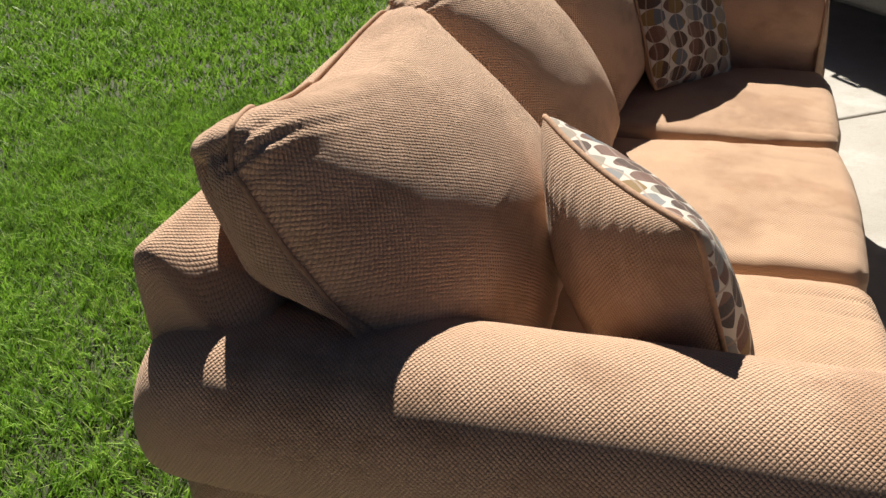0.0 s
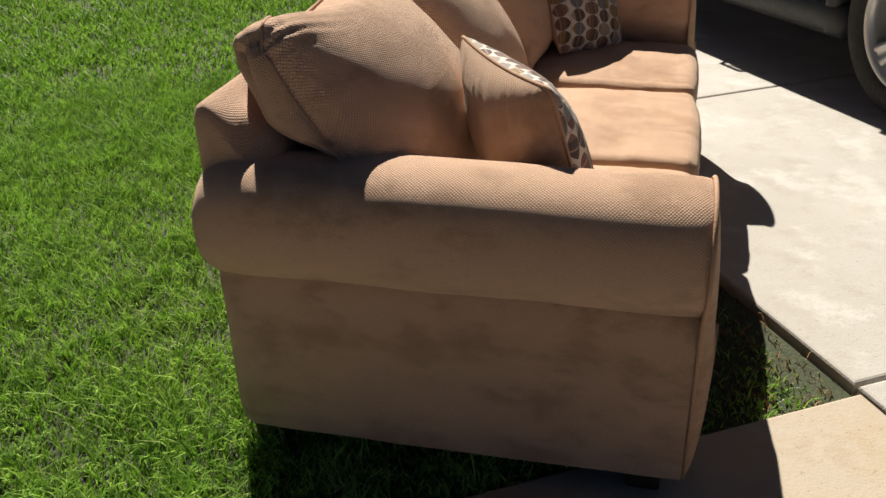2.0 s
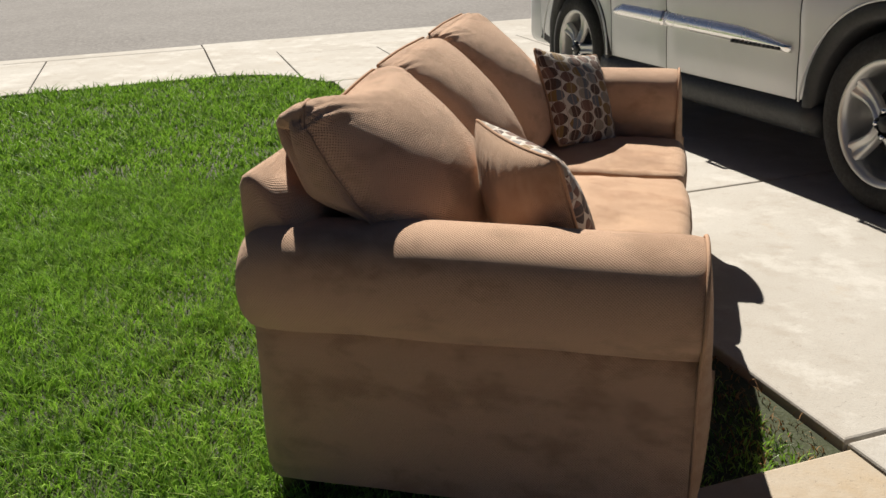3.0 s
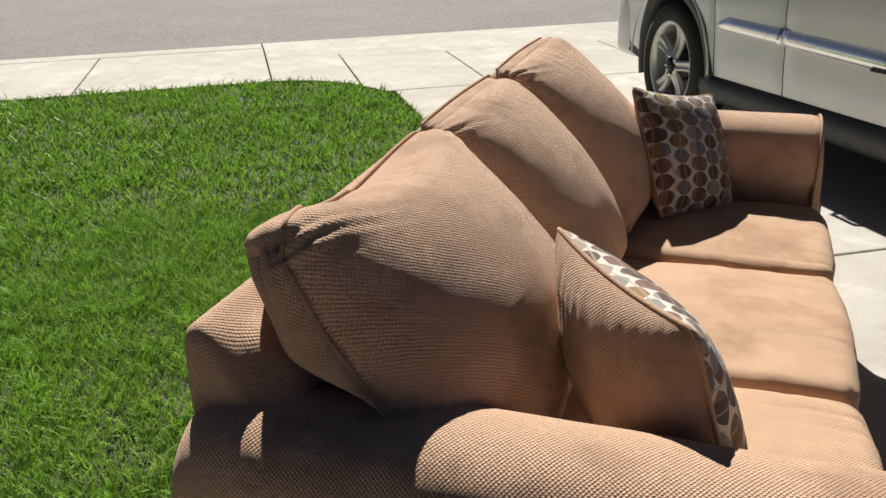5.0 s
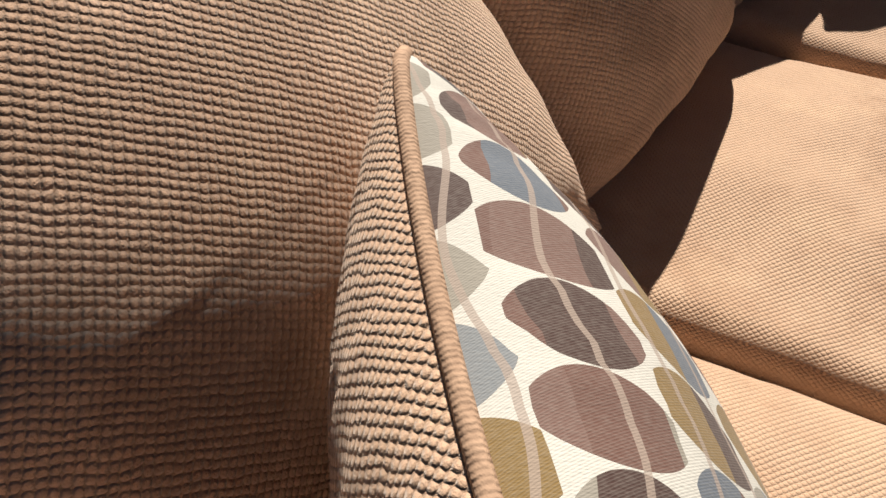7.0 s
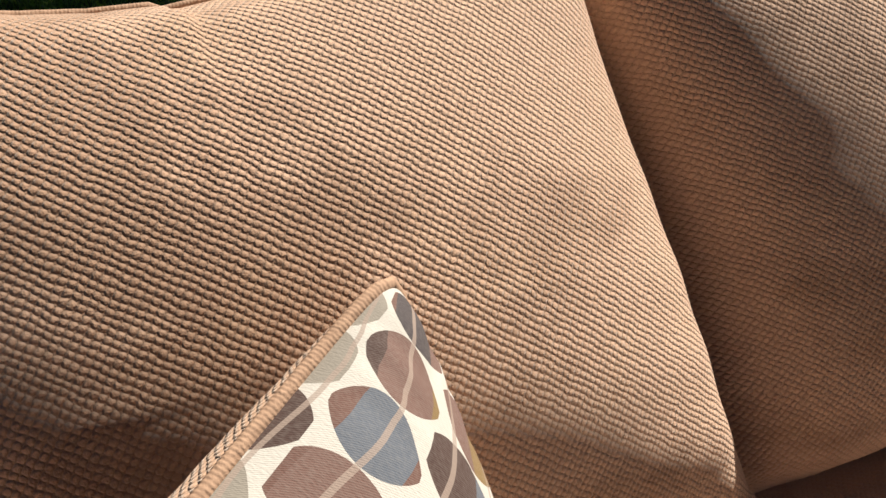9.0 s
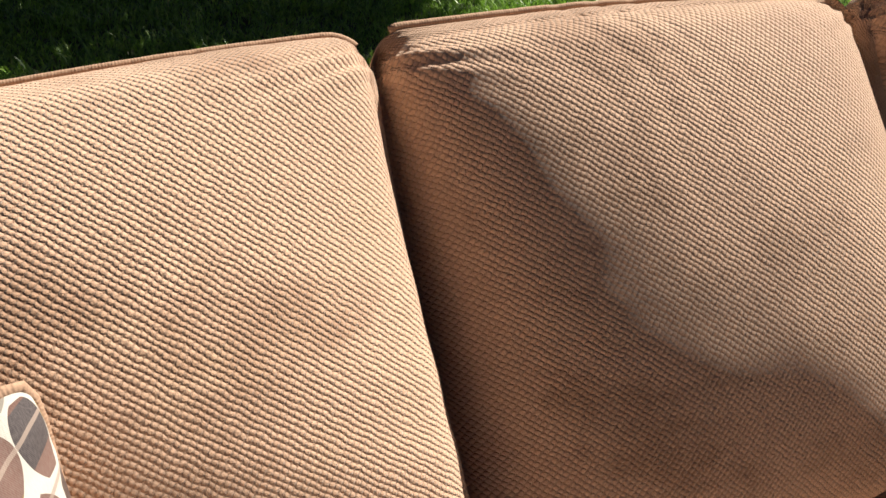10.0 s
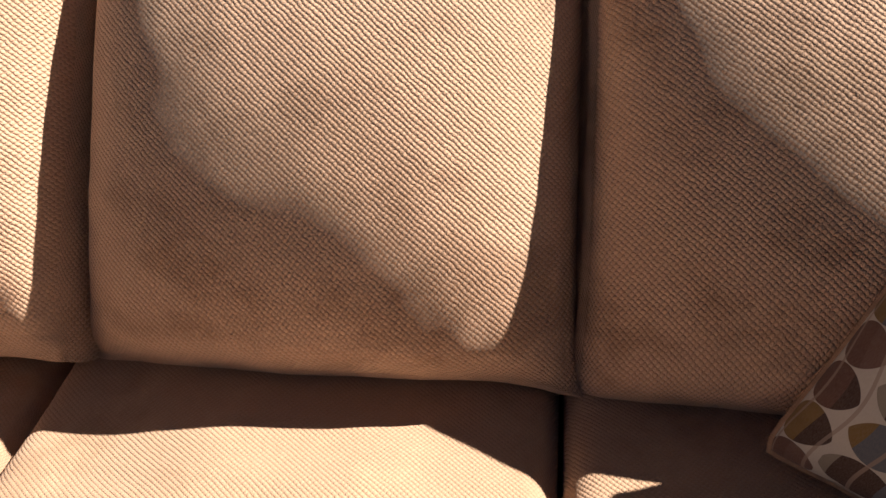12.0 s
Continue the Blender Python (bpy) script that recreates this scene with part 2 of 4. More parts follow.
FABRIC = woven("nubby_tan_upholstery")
FLAT = woven("flat_tan_upholstery", 0.0064, 0.0033, 0.0008, (0.49, 0.316, 0.206), (0.42, 0.268, 0.174), lit=0.30)
RIBBED = woven("ribbed_pillow_back", 0.0060, 0.0036, 0.0015, (0.57, 0.365, 0.24), (0.38, 0.235, 0.15), 0.0, turn=0.0)
CORD = corded("piping_cord")
PRINT = printed("oval_print_cloth", fill=0.43)
PRINT_TURNED = printed("oval_print_cloth_turned", True)
CONCRETE = concrete("pale_concrete")
STAINED = concrete("stained_concrete", 0.85)
ASPHALT = asphalt("grey_asphalt")
SOIL = soil("dark_soil")
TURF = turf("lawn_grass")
THATCH = plain("lawn_thatch", (0.036, 0.044, 0.016), 0.95, 0.0, 90.0, 0.004, 0.6)
STRAW = plain("dry_straw", (0.34, 0.19, 0.075), 0.8, 0.0, 30.0, 0.0004, 0.6)
WOOD = plain("dark_wood", (0.035, 0.022, 0.015), 0.45)
LINING = plain("black_lining", (0.012, 0.011, 0.010), 0.9)
PAINT = plain("silver_white_paint", (0.70, 0.72, 0.73), 0.36, 0.0, 300.0, 0.00003, 0.12, Coat_Weight=0.5, Coat_Roughness=0.08)
TRIM = plain("black_plastic_trim", (0.020, 0.021, 0.023), 0.55, dirt=0.4)
RUBBER = plain("tyre_rubber", (0.022, 0.021, 0.020), 0.85, dirt=0.4, relief=0.001)
ALLOY = plain("cast_alloy", (0.58, 0.575, 0.56), 0.34, 0.6, 200.0, 0.00005, 0.3)
STEEL = plain("dull_steel", (0.10, 0.095, 0.09), 0.5, 0.7, 200.0, 0.00005, 0.3)
CHROME = plain("chrome", (0.80, 0.81, 0.83), 0.07, 1.0, 200.0, 0.00002, 0.05)
GLASS = plain("tinted_glass", (0.012, 0.014, 0.015), 0.05, 0.0, 200.0, 0.00001, 0.0, spec=0.6)
LENS = plain("red_lens", (0.30, 0.012, 0.012), 0.12, 0.0, 200.0, 0.00002, 0.0)
BARK = plain("tree_bark", (0.16, 0.125, 0.095), 0.9, 0.0, 45.0, 0.006, 0.5)
LEAF = plain("tree_leaf", (0.050, 0.095, 0.028), 0.5, 0.0, 20.0, 0.0004, 0.5)
SATIN = plain("satin_chrome", (0.95, 0.945, 0.94), 0.26, 0.9, 4.0, 0.0, 0.05)
CLEAR = plain("clear_lens", (0.55, 0.57, 0.60), 0.08, 0.4, 200.0, 0.00002, 0.0)


# ---- building blocks ----
def part(name, bm, material, parent=None, label="", smooth=True):
    """Links a bmesh as one mesh object under a thing or a part."""
    me = bpy.data.meshes.new(name)
    if bm.faces:
        bmesh.ops.recalc_face_normals(bm, faces=bm.faces)
        if all(e.is_manifold for e in bm.edges) and bm.calc_volume(signed=True) < 0:
            bmesh.ops.reverse_faces(bm, faces=bm.faces)
    bm.to_mesh(me)
    bm.free()
    return place(name, me, material, parent, label, smooth)


def place(name, me, material, parent=None, label="", smooth=True):
    if smooth:
        me.polygons.foreach_set("use_smooth", [True] * len(me.polygons))
    if not me.materials:
        me.materials.append(material)
    ob = new(name, me)
    ob.parent = parent
    if label:
        tagged(ob, label)
    return ob


def anchor(name, at=(0, 0, 0), turn=0.0):
    ob = new(name)
    ob.empty_display_size = 0.1
    ob.matrix_world = pose(*at, 0, 0, turn)
    return ob


def sheet(points, wrap_u=False, wrap_v=False, uv=None, caps=()):
    """A bmesh from a grid of points [i][j], with uv in metres along both ways."""
    bm = bmesh.new()
    layer = bm.loops.layers.uv.new("UVMap")
    rows, cols = len(points), len(points[0])
    verts = [[bm.verts.new(p) for p in line] for line in points]
    su = [0.0]
    for i in range(rows):
        a, b = points[i][cols // 2], points[(i + 1) % rows][cols // 2]
        su.append(su[-1] + (Vector(a) - Vector(b)).length)
    sv = [0.0]
    for j in range(cols):
        a, b = points[rows // 2][j], points[rows // 2][(j + 1) % cols]
        sv.append(sv[-1] + (Vector(a) - Vector(b)).length)
    for i in range(rows if wrap_u else rows - 1):
        for j in range(cols if wrap_v else cols - 1):
            ii, jj = (i + 1) % rows, (j + 1) % cols
            try:
                f = bm.faces.new((verts[i][j], verts[ii][j], verts[ii][jj], verts[i][jj]))
            except ValueError:
                continue
            for l, (a, b) in zip(f.loops, ((i, j), (i + 1, j), (i + 1, j + 1), (i, j + 1))):
                l[layer].uv = (su[a], sv[b])
    for i in caps:
        f = bm.faces.new(verts[i])
        for l in f.loops:
            l[layer].uv = (l.vert.co.y, l.vert.co.z)
    return bm


def tube(points, radius, closed=False, sides=8, ends=True):
    """A round cord along a line of points."""
    pts = [Vector(p) for p in points]
    n = len(pts)
    rings = []
    ref = Vector((0.3, 0.2, 0.93))
    for i, p in enumerate(pts):
        a = pts[i - 1] if i or closed else p
        b = pts[(i + 1) % n] if i < n - 1 or closed else p
        t = (b - a).normalized()
        x = (ref - t * ref.dot(t)).normalized()
        y = t.cross(x)
        ref = x
        r = radius[i] if isinstance(radius, (list, tuple)) else radius
        rings.append([tuple(p + x * math.cos(k * math.tau / sides) * r + y * math.sin(k * math.tau / sides) * r) for k in range(sides)])
    bm = sheet(rings, wrap_u=closed, wrap_v=True)
    if ends and not closed:
        bm.verts.ensure_lookup_table()
        bm.faces.new(bm.verts[:sides])
        bm.faces.new(bm.verts[-sides:])
    return bm


def block(x0, x1, y0, y1, z0, z1, soft=0.0, steps=2):
    bm = bmesh.new()
    bmesh.ops.create_cube(bm, size=1.0, matrix=Matrix.LocRotScale(((x0 + x1) / 2, (y0 + y1) / 2, (z0 + z1) / 2), None, (x1 - x0, y1 - y0, z1 - z0)))
    if soft:
        bmesh.ops.bevel(bm, geom=bm.edges[:], offset=soft, segments=steps, affect="EDGES", profile=0.5)
    return bm


def wobble(p, scale, seed=0.0):
    return noise.noise(Vector((p[0] * scale + seed, p[1] * scale - seed, p[2] * scale + 2 * seed)))


def cushion_mesh(shape, half, n):
    """A closed cushion from a finely cut cube; shape takes a point of the cube to its place. UV in metres."""
    bm = bmesh.new()
    layer = bm.loops.layers.uv.new("UVMap")
    seen = {}

    def vert(p):
        key = tuple(round(c, 4) for c in p)
        if key not in seen:
            seen[key] = bm.verts.new(shape(p))
        return seen[key]

    for axis in range(3):
        o1, o2 = [a for a in range(3) if a != axis]
        n1, n2 = n[o1], n[o2]
        for side in (-1.0, 1.0):
            for i in range(n1):
                for j in range(n2):
                    quad, uvs = [], []
                    for di, dj in ((0, 0), (1, 0), (1, 1), (0, 1)):
                        p = [0.0, 0.0, 0.0]
                        p[axis], p[o1], p[o2] = side, -1 + 2 * (i + di) / n1, -1 + 2 * (j + dj) / n2
                        quad.append(vert(p))
                        uvs.append((p[o1] * half[o1], p[o2] * half[o2]))
                    f = bm.faces.new(quad)
                    for l, w in zip(f.loops, uvs):
                        l[layer].uv = w
    return bm


def rounded_box(p, half, r):
    """A point of the unit cube on a box of those half sizes with edges of radius r."""
    q = [c * h for c, h in zip(p, half)]
    core = [max(-h + r, min(h - r, c)) for c, h in zip(q, half)]
    d = Vector([a - b for a, b in zip(q, core)])
    return Vector(core) + (d.normalized() * r if d.length > 1e-9 else d)


# ---- the sofa ----
SOFA_LABEL = "three-seat sofa in nubby tan upholstery, half on the lawn"
sofa = tagged(anchor("sofa"), SOFA_LABEL, "sofa")
LENGTH = 2.0


def arm_profile():
    """Outline of an arm across its width: outer foot, roll, inner side; y outwards is negative."""
    pts = []
    cy, cz, ry, rz = 0.053, 0.567, 0.124, 0.119
    for k in range(29):
        a = radians(216 - k * (216 + 38) / 28)
        ca, sa = math.cos(a), math.sin(a)
        pts.append((cy + ry * math.copysign(abs(ca) ** 0.86, ca), cz + rz * math.copysign(abs(sa) ** 0.94, sa)))
    pts += [(0.132, 0.46), (0.130, 0.38), (0.128, 0.30)]
    return [(0.030, 0.455), (0.004, 0.450), (-0.016, 0.455), (-0.031, 0.472)] + pts


def build_arm(near):
    """One rolled arm: roll, outer side panel, front panel with piping round it."""
    flip = (lambda y: y) if near else (lambda y: LENGTH - y)
    prof = arm_profile()
    xs = [0.045, 0.05, 0.065, 0.09, 0.13] + [0.13 + 0.83 * k / 40 for k in range(1, 41)] + [0.985, 1.0, 1.006]
    rows = []
    for x in xs:
        e = 1.0
        if x < 0.13:
            e = 0.80 + 0.20 * math.sqrt(max(0.0, 1 - ((0.13 - x) / 0.085) ** 2))
        if x > 0.96:
            e = 0.965 + 0.035 * math.sqrt(max(0.0, 1 - ((x - 0.96) / 0.046) ** 2))
        line = []
        for y, z in prof:
            yy, zz = 0.05 + (y - 0.05) * e, 0.50 + (z - 0.50) * e
            d = 0.0035 * wobble((x, y, z), 5.0, 3.1 + near) + 0.0008 * wobble((x, y, z), 19.0, 1.0)
            d += 0.010 * math.exp(-((x - 0.5) / 0.35) ** 2) * max(0.0, (z - 0.5)) * 2
            out = Vector((0, y - 0.05, z - 0.56)).normalized()
            drop = 0.004 * x ** 3 + (0.0 if near else 0.014)
            line.append((x if near else x - 0.02 * x, flip(yy + out.y * d), zz + out.z * d - drop * max(0.0, z - 0.45) / 0.25))
        rows.append(line)
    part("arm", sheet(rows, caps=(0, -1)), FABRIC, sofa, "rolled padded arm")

    n, m = 36, 16
    rows = []
    for i in range(n + 1):
        t = i / n
        line = []
        for j in range(m + 1):
            z = 0.052 + 0.430 * j / m
            x = 0.045 + (0.958 if near else 0.938) * t
            edge = t * 0.945
            y = 0.018 * max(0.0, 1 - edge / 0.02) ** 2 - 0.003 * math.sin(math.pi * t) - 0.003 * wobble((x, 0, z), 6.0, 4.0) + 0.034 * (max(0.0, z - 0.415) / 0.065) ** 2
            line.append((x, flip(y), z))
        rows.append(line)
    part("side_panel", sheet(rows), FLAT if not near else FABRIC, sofa, "flat outer side panel with faint soil marks")
    # front face, gently padded
    roll = [(y, z) for y, z in prof[6:] if y < 0.131 or z > 0.47]
    ring = [(0.006, 0.20), (0.002, 0.33), (-0.006, 0.40), (-0.020, 0.445), (-0.038, 0.480)] + roll + [(0.128, 0.052), (0.010, 0.052)]
    mid = (0.055, 0.40)
    lines = []
    front = 1.004 if near else 0.984
    ring = [(y, z - (0.004 + (0.0 if near else 0.014)) * max(0.0, z - 0.45) / 0.25) for y, z in ring]
    for k in range(9):
        s = math.cos(k / 8 * math.pi / 2 * 0.999)
        lines.append([(front + 0.034 * math.sqrt(1 - s * s) * (1.15 - 0.6 * z), flip(mid[0] + (y - mid[0]) * s), mid[1] + (z - mid[1]) * s) for y, z in ring])
    part("arm_front", sheet(lines, wrap_v=True), FLAT, sofa, "padded front panel of the arm")
    part("piping", tube([(front + 0.003, flip(y), z) for y, z in ring], 0.0045, True), CORD, sofa, "corded piping round the arm front")


build_arm(True)
build_arm(False)


def back_shape(p):
    q = rounded_box(p, (0.080, LENGTH / 2 - 0.022, 0.372), 0.021)
    d = 0.005 * wobble((p[0], p[1] * 4, p[2]), 2.0, 6.0)
    x = 0.122 + q.x - 0.008 * (1 - p[2]) + d
    bevel = 0.58 * max(0.0, x - 0.066) * max(0.0, p[2]) ** 3
    end = (LENGTH / 2 - 0.022 - abs(q.y)) / 0.045
    bevel += 0.052 * math.exp(-end * end) * min(1.0, max(0.0, (x - 0.085) / 0.06)) * max(0.0, p[2]) ** 3
    return (x, LENGTH / 2 + q.y, 0.42 + q.z - bevel + d)


part("back_frame", cushion_mesh(back_shape, (0.08, 0.98, 0.372), (20, 130, 30)), FABRIC, sofa, "upholstered back frame")
part("base", block(0.10, 0.955, 0.13, LENGTH - 0.13, 0.07, 0.30, 0.02), FLAT, sofa, "upholstered base rail under the seats")
part("underside", block(0.07, 0.97, 0.02, LENGTH - 0.02, 0.045, 0.068), LINING, sofa, "black lining under the base")
for fx in (0.10, 0.93):
    for fy in (0.05, LENGTH - 0.05):
        part("foot", block(fx - 0.035, fx + 0.035, fy - 0.035, fy + 0.035, 0.0 if fx > 0.5 else -0.02, 0.05, 0.006), WOOD, sofa, "square dark wooden foot")


def build_seat(y0, y1, seed):
    """A boxed seat cushion with piping along its front and sides."""
    half = (0.385, (y1 - y0) / 2 - 0.003, 0.080)
    cy = (y0 + y1) / 2

    def shape(p):
        x, y, z = p
        q = rounded_box(p, half, 0.034)
        crown = 0.016 * (1 - x * x) * (1 - y * y) if z > 0 else 0.0
        dip = 0.010 * wobble((x, y, seed), 2.1, seed) + 0.0020 * wobble((x * 5, y * 1.5, seed), 2.6, seed)
        crease = 0.0016 * math.sin(y * 7 + 3 * x + seed) * max(0.0, x) ** 2
        front = 0.018 * (1 - y * y) * max(0.0, x)
        run = y * 15 + 2.5 * x + 3.0 * wobble((x * 0.6, y, seed), 2.0, seed)
        crease -= 0.0034 * math.exp(-(math.sin(run) / 0.35) ** 2) * max(0.0, x - 0.15) * max(0.0, 0.5 + 1.6 * wobble((x * 0.7, y * 1.3, 2.0), 1.7, seed))
        dip -= 0.013 * max(0.0, y) ** 5
        return (0.622 + q.x + front + 0.004 * wobble((x, y, z), 3.0, seed), cy + q.y, 0.352 + q.z + (crown + dip + crease) * max(0.0, z))

    part("seat_cushion", cushion_mesh(shape, half, (60, 80, 10)), FLAT, sofa, "boxed seat cushion, slightly creased")


build_seat(0.135, 0.722, 1.3)
build_seat(0.722, 1.318, 4.1)
build_seat(1.318, 1.868, 7.7)

TILT = radians(34)
UP = Vector((-math.sin(TILT), 0, math.cos(TILT)))
OUT = Vector((math.cos(TILT), 0, math.sin(TILT)))


# folds at a corner: start below the top, slope, depth, reach, half width
TUCKS = ((0.03, 0.26, 0.9, 0.24, 0.017), (0.085, 0.33, 1.2, 0.17, 0.018), (0.16, 0.42, 0.5, 0.09, 0.022), (1.72, 0.12, 0.20, 0.12, 0.030), (1.86, -0.10, 0.30, 0.14, 0.026))


def build_back_cushion(y0, y1, seed, lead, plump, ea, eb, tuck=0.006, crest=0.02, rear=0.4, twist=0.0, recede=0.035, rise=0.022, fold=0.0052, ear_low=0.0, turned=0.0, droop=0.0, hang=0.0):
    """A plump boxed back cushion that leans on the back frame, pleated at its upper corners."""
    ha, hb, hc = (y1 - y0) / 2, 0.262, 0.048
    centre = Vector((0.335, (y0 + y1) / 2, 0.678)) - OUT * hc

    def shape(p):
        a, b, c = p[1], p[2], p[0]
        q = rounded_box((a, b, c), (ha, hb, hc), 0.044)
        sag = min(1.0, max(-1.0, b + crest))
        broad = abs(a) ** 2.25 if y0 < 0.1 and a < 0 else a * a
        puff = plump * (max(0.0, 1 - broad) ** ea) * (max(0.0, 1 - sag * sag) ** (eb if b < 0 else eb * 0.82))
        low = min(1.0, max(0.0, (0.6 - b) / 1.5))
        puff += lead * low * low * (3 - 2 * low) * ((0.5 + 0.28 * a) if y0 < 0.1 else (0.6 + 0.4 * a))
        forward = q.z + (puff if c > 0 else puff * 0.35) * abs(c) ** 0.6 * (1 if c > 0 else -1)
        high = q.y + (0.005 * (1 - a * a) if b > 0 else 0.010 * (1 - a * a) * b) * abs(b)
        plain_end = y0 < 0.1 and a < 0
        side = q.x + (0.008 if plain_end else -0.006) * a * (1 - b * b) * (1 - 0.6 * c * c)
        shelf = max(0.0, b) ** 3 * (1 - a ** 4) * (1 - c) / 2
        forward -= 0.050 * shelf * rear * (1.25 - 0.5 * a * (twist > 0))
        high += 0.008 * shelf * rear + twist * a * max(0.0, b) ** 3
        high += rise * max(0.0, b) ** 2
        if plain_end:
            bump = math.exp(-((a + 0.95) / 0.58) ** 2) * max(0.0, b) ** 3
            round_off = a ** 8 * max(0.0, b) ** 4 * max(0.0, -c) ** 2
            side += 0.030 * round_off
            high += 0.066 * bump - 0.022 * round_off
            forward += 0.014 * bump - 0.022 * a * a * math.exp(-((b - 0.35) / 0.45) ** 2) * (1 - c) / 2
            thin = min(1.0, max(0.0, (0.58 - b) / 0.55))
            forward += ((0.012 + 0.096 * thin * thin * (3 - 2 * thin)) * a * a + 0.045 * math.exp(-((a + 0.70) / 0.30) ** 2) * max(0.0, b) ** 0.5) * (1 - c) / 2
            side += 0.008 * min(1.0, max(0.0, (0.16 - b) / 0.40)) ** 2 * a ** 4
        else:
            forward -= recede * abs(a) ** 6 * max(0.0, c)
        ear = abs(a) ** 7 * max(0.0, b) ** 4
        side -= math.copysign((0.014 if plain_end else 0.004) * ear, a)
        high -= 0.010 * ear if plain_end else 0.0
        if y0 < 0.1:
            high += (0.028 * (1 - c) / 2 - 0.019) * math.exp(-((a + 0.05) / 0.60) ** 2) * max(0.0, b) ** 3
            forward += 0.022 * low * max(0.0, a) ** 2 * max(0.0, c)
            side += 0.013 * low * max(0.0, a)
        foot = abs(a) ** 9 * max(0.0, -b) ** 7
        high -= hang * max(0.0, -b) ** 4
        if a > 0:
            forward += (ear_low * foot - turned * a ** 3) * max(0.0, c)
            high -= droop * a ** 5 * max(0.0, -b) ** 4
        side += math.copysign(0.014 * foot, a)
        high -= 0.018 * foot
        pleat = 0.0
        for s in (-1.0, 1.0):
            da, db = (1 - s * p[1]), (1 - p[2])
            bend = 0.02 * wobble((da * 2, s, seed), 2.0)
            for start, slope, deep, far, slim in TUCKS:
                gap = (db - start - slope * da - bend) / slim
                pleat -= tuck * deep * (math.exp(-gap * gap) - 0.75 * math.exp(-(gap - 1.7) ** 2)) * math.exp(-da / far) * (0.10 + 0.90 * max(0.0, p[0]) ** 2)
            for start in (-0.75, -0.15, 0.45):
                gap = (p[0] - start - 0.5 * da) / 0.17
                pleat -= 0.7 * tuck * math.exp(-gap * gap) * math.exp(-da / 0.20) * max(0.0, p[2]) ** 8
            pleat += 0.0020 * math.sin(db * 23 + 6 * da + seed) * math.exp(-da / 0.18) * max(0.0, 1 - abs(db - 1.3) / 0.9)
        hem = 0.0035 * (math.sin(p[1] * 13 + seed) + 0.25 * math.sin(p[1] * 37 + 2 * seed)) * max(0.0, 1 - (1 + p[2]) / 0.35) * (1 if p[0] > 0 else 0)
        run = p[1] * 21 - (1 - p[2]) * 9 + 3.0 * wobble((p[1] * 0.8, p[2], seed), 2.4) + seed
        creases = fold * (0.6 - math.exp(-(math.sin(run) / 0.45) ** 2)) * math.exp(-(1 - p[2]) / 0.24) * max(0.10, 0.65 + 1.3 * wobble((p[1], 3, seed), 2.0)) * max(0.0, 0.4 + 0.6 * p[0])
        soft = 0.007 * wobble((a, b, c), 1.1, seed) + 0.0012 * wobble((a, b, c), 4.0, seed)
        forward += pleat + hem + creases + soft
        return centre + Vector((0, side, 0)) + UP * (high + 0.5 * pleat + 0.5 * creases) + OUT * forward

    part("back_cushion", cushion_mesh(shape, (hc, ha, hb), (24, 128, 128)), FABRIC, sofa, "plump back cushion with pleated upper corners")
    seam, near = [], y0 < 0.1
    if near:
        seam = [shape((0.90, -1.0, -1 + 1.90 * k / 40)) for k in range(41)]
    for k in range(3 if near else 4, 81 if near else 77):
        lean = 0.9 - 0.8 * min(1.0, (k - 3) / 18) if near else 0.1
        seam.append(shape((lean, -1 + 2 * k / 80, 1.0)) + UP * (0.0055 * min(1.0, k / 30) - 0.0015 if near else 0.004))
    part("piping", tube(seam, 0.0040), CORD, sofa, "corded piping along the seam")


build_back_cushion(0.045, 0.754, 0.7, 0.048, 0.138, 0.72, 0.82, 0.0060, -0.12, 1.0, 0.020, 0.015, 0.0, fold=0.0024)
build_back_cushion(0.742, 1.345, 2.9, 0.026, 0.098, 0.64, 0.72, 0.0060, 0.03, recede=0.060, fold=0.0032, ear_low=0.065, turned=0.030, droop=0.020)
build_back_cushion(1.330, 1.950, 5.2, 0.060, 0.108, 0.64, 0.72, 0.0080, 0.04, recede=0.02, fold=0.0045, hang=0.016)


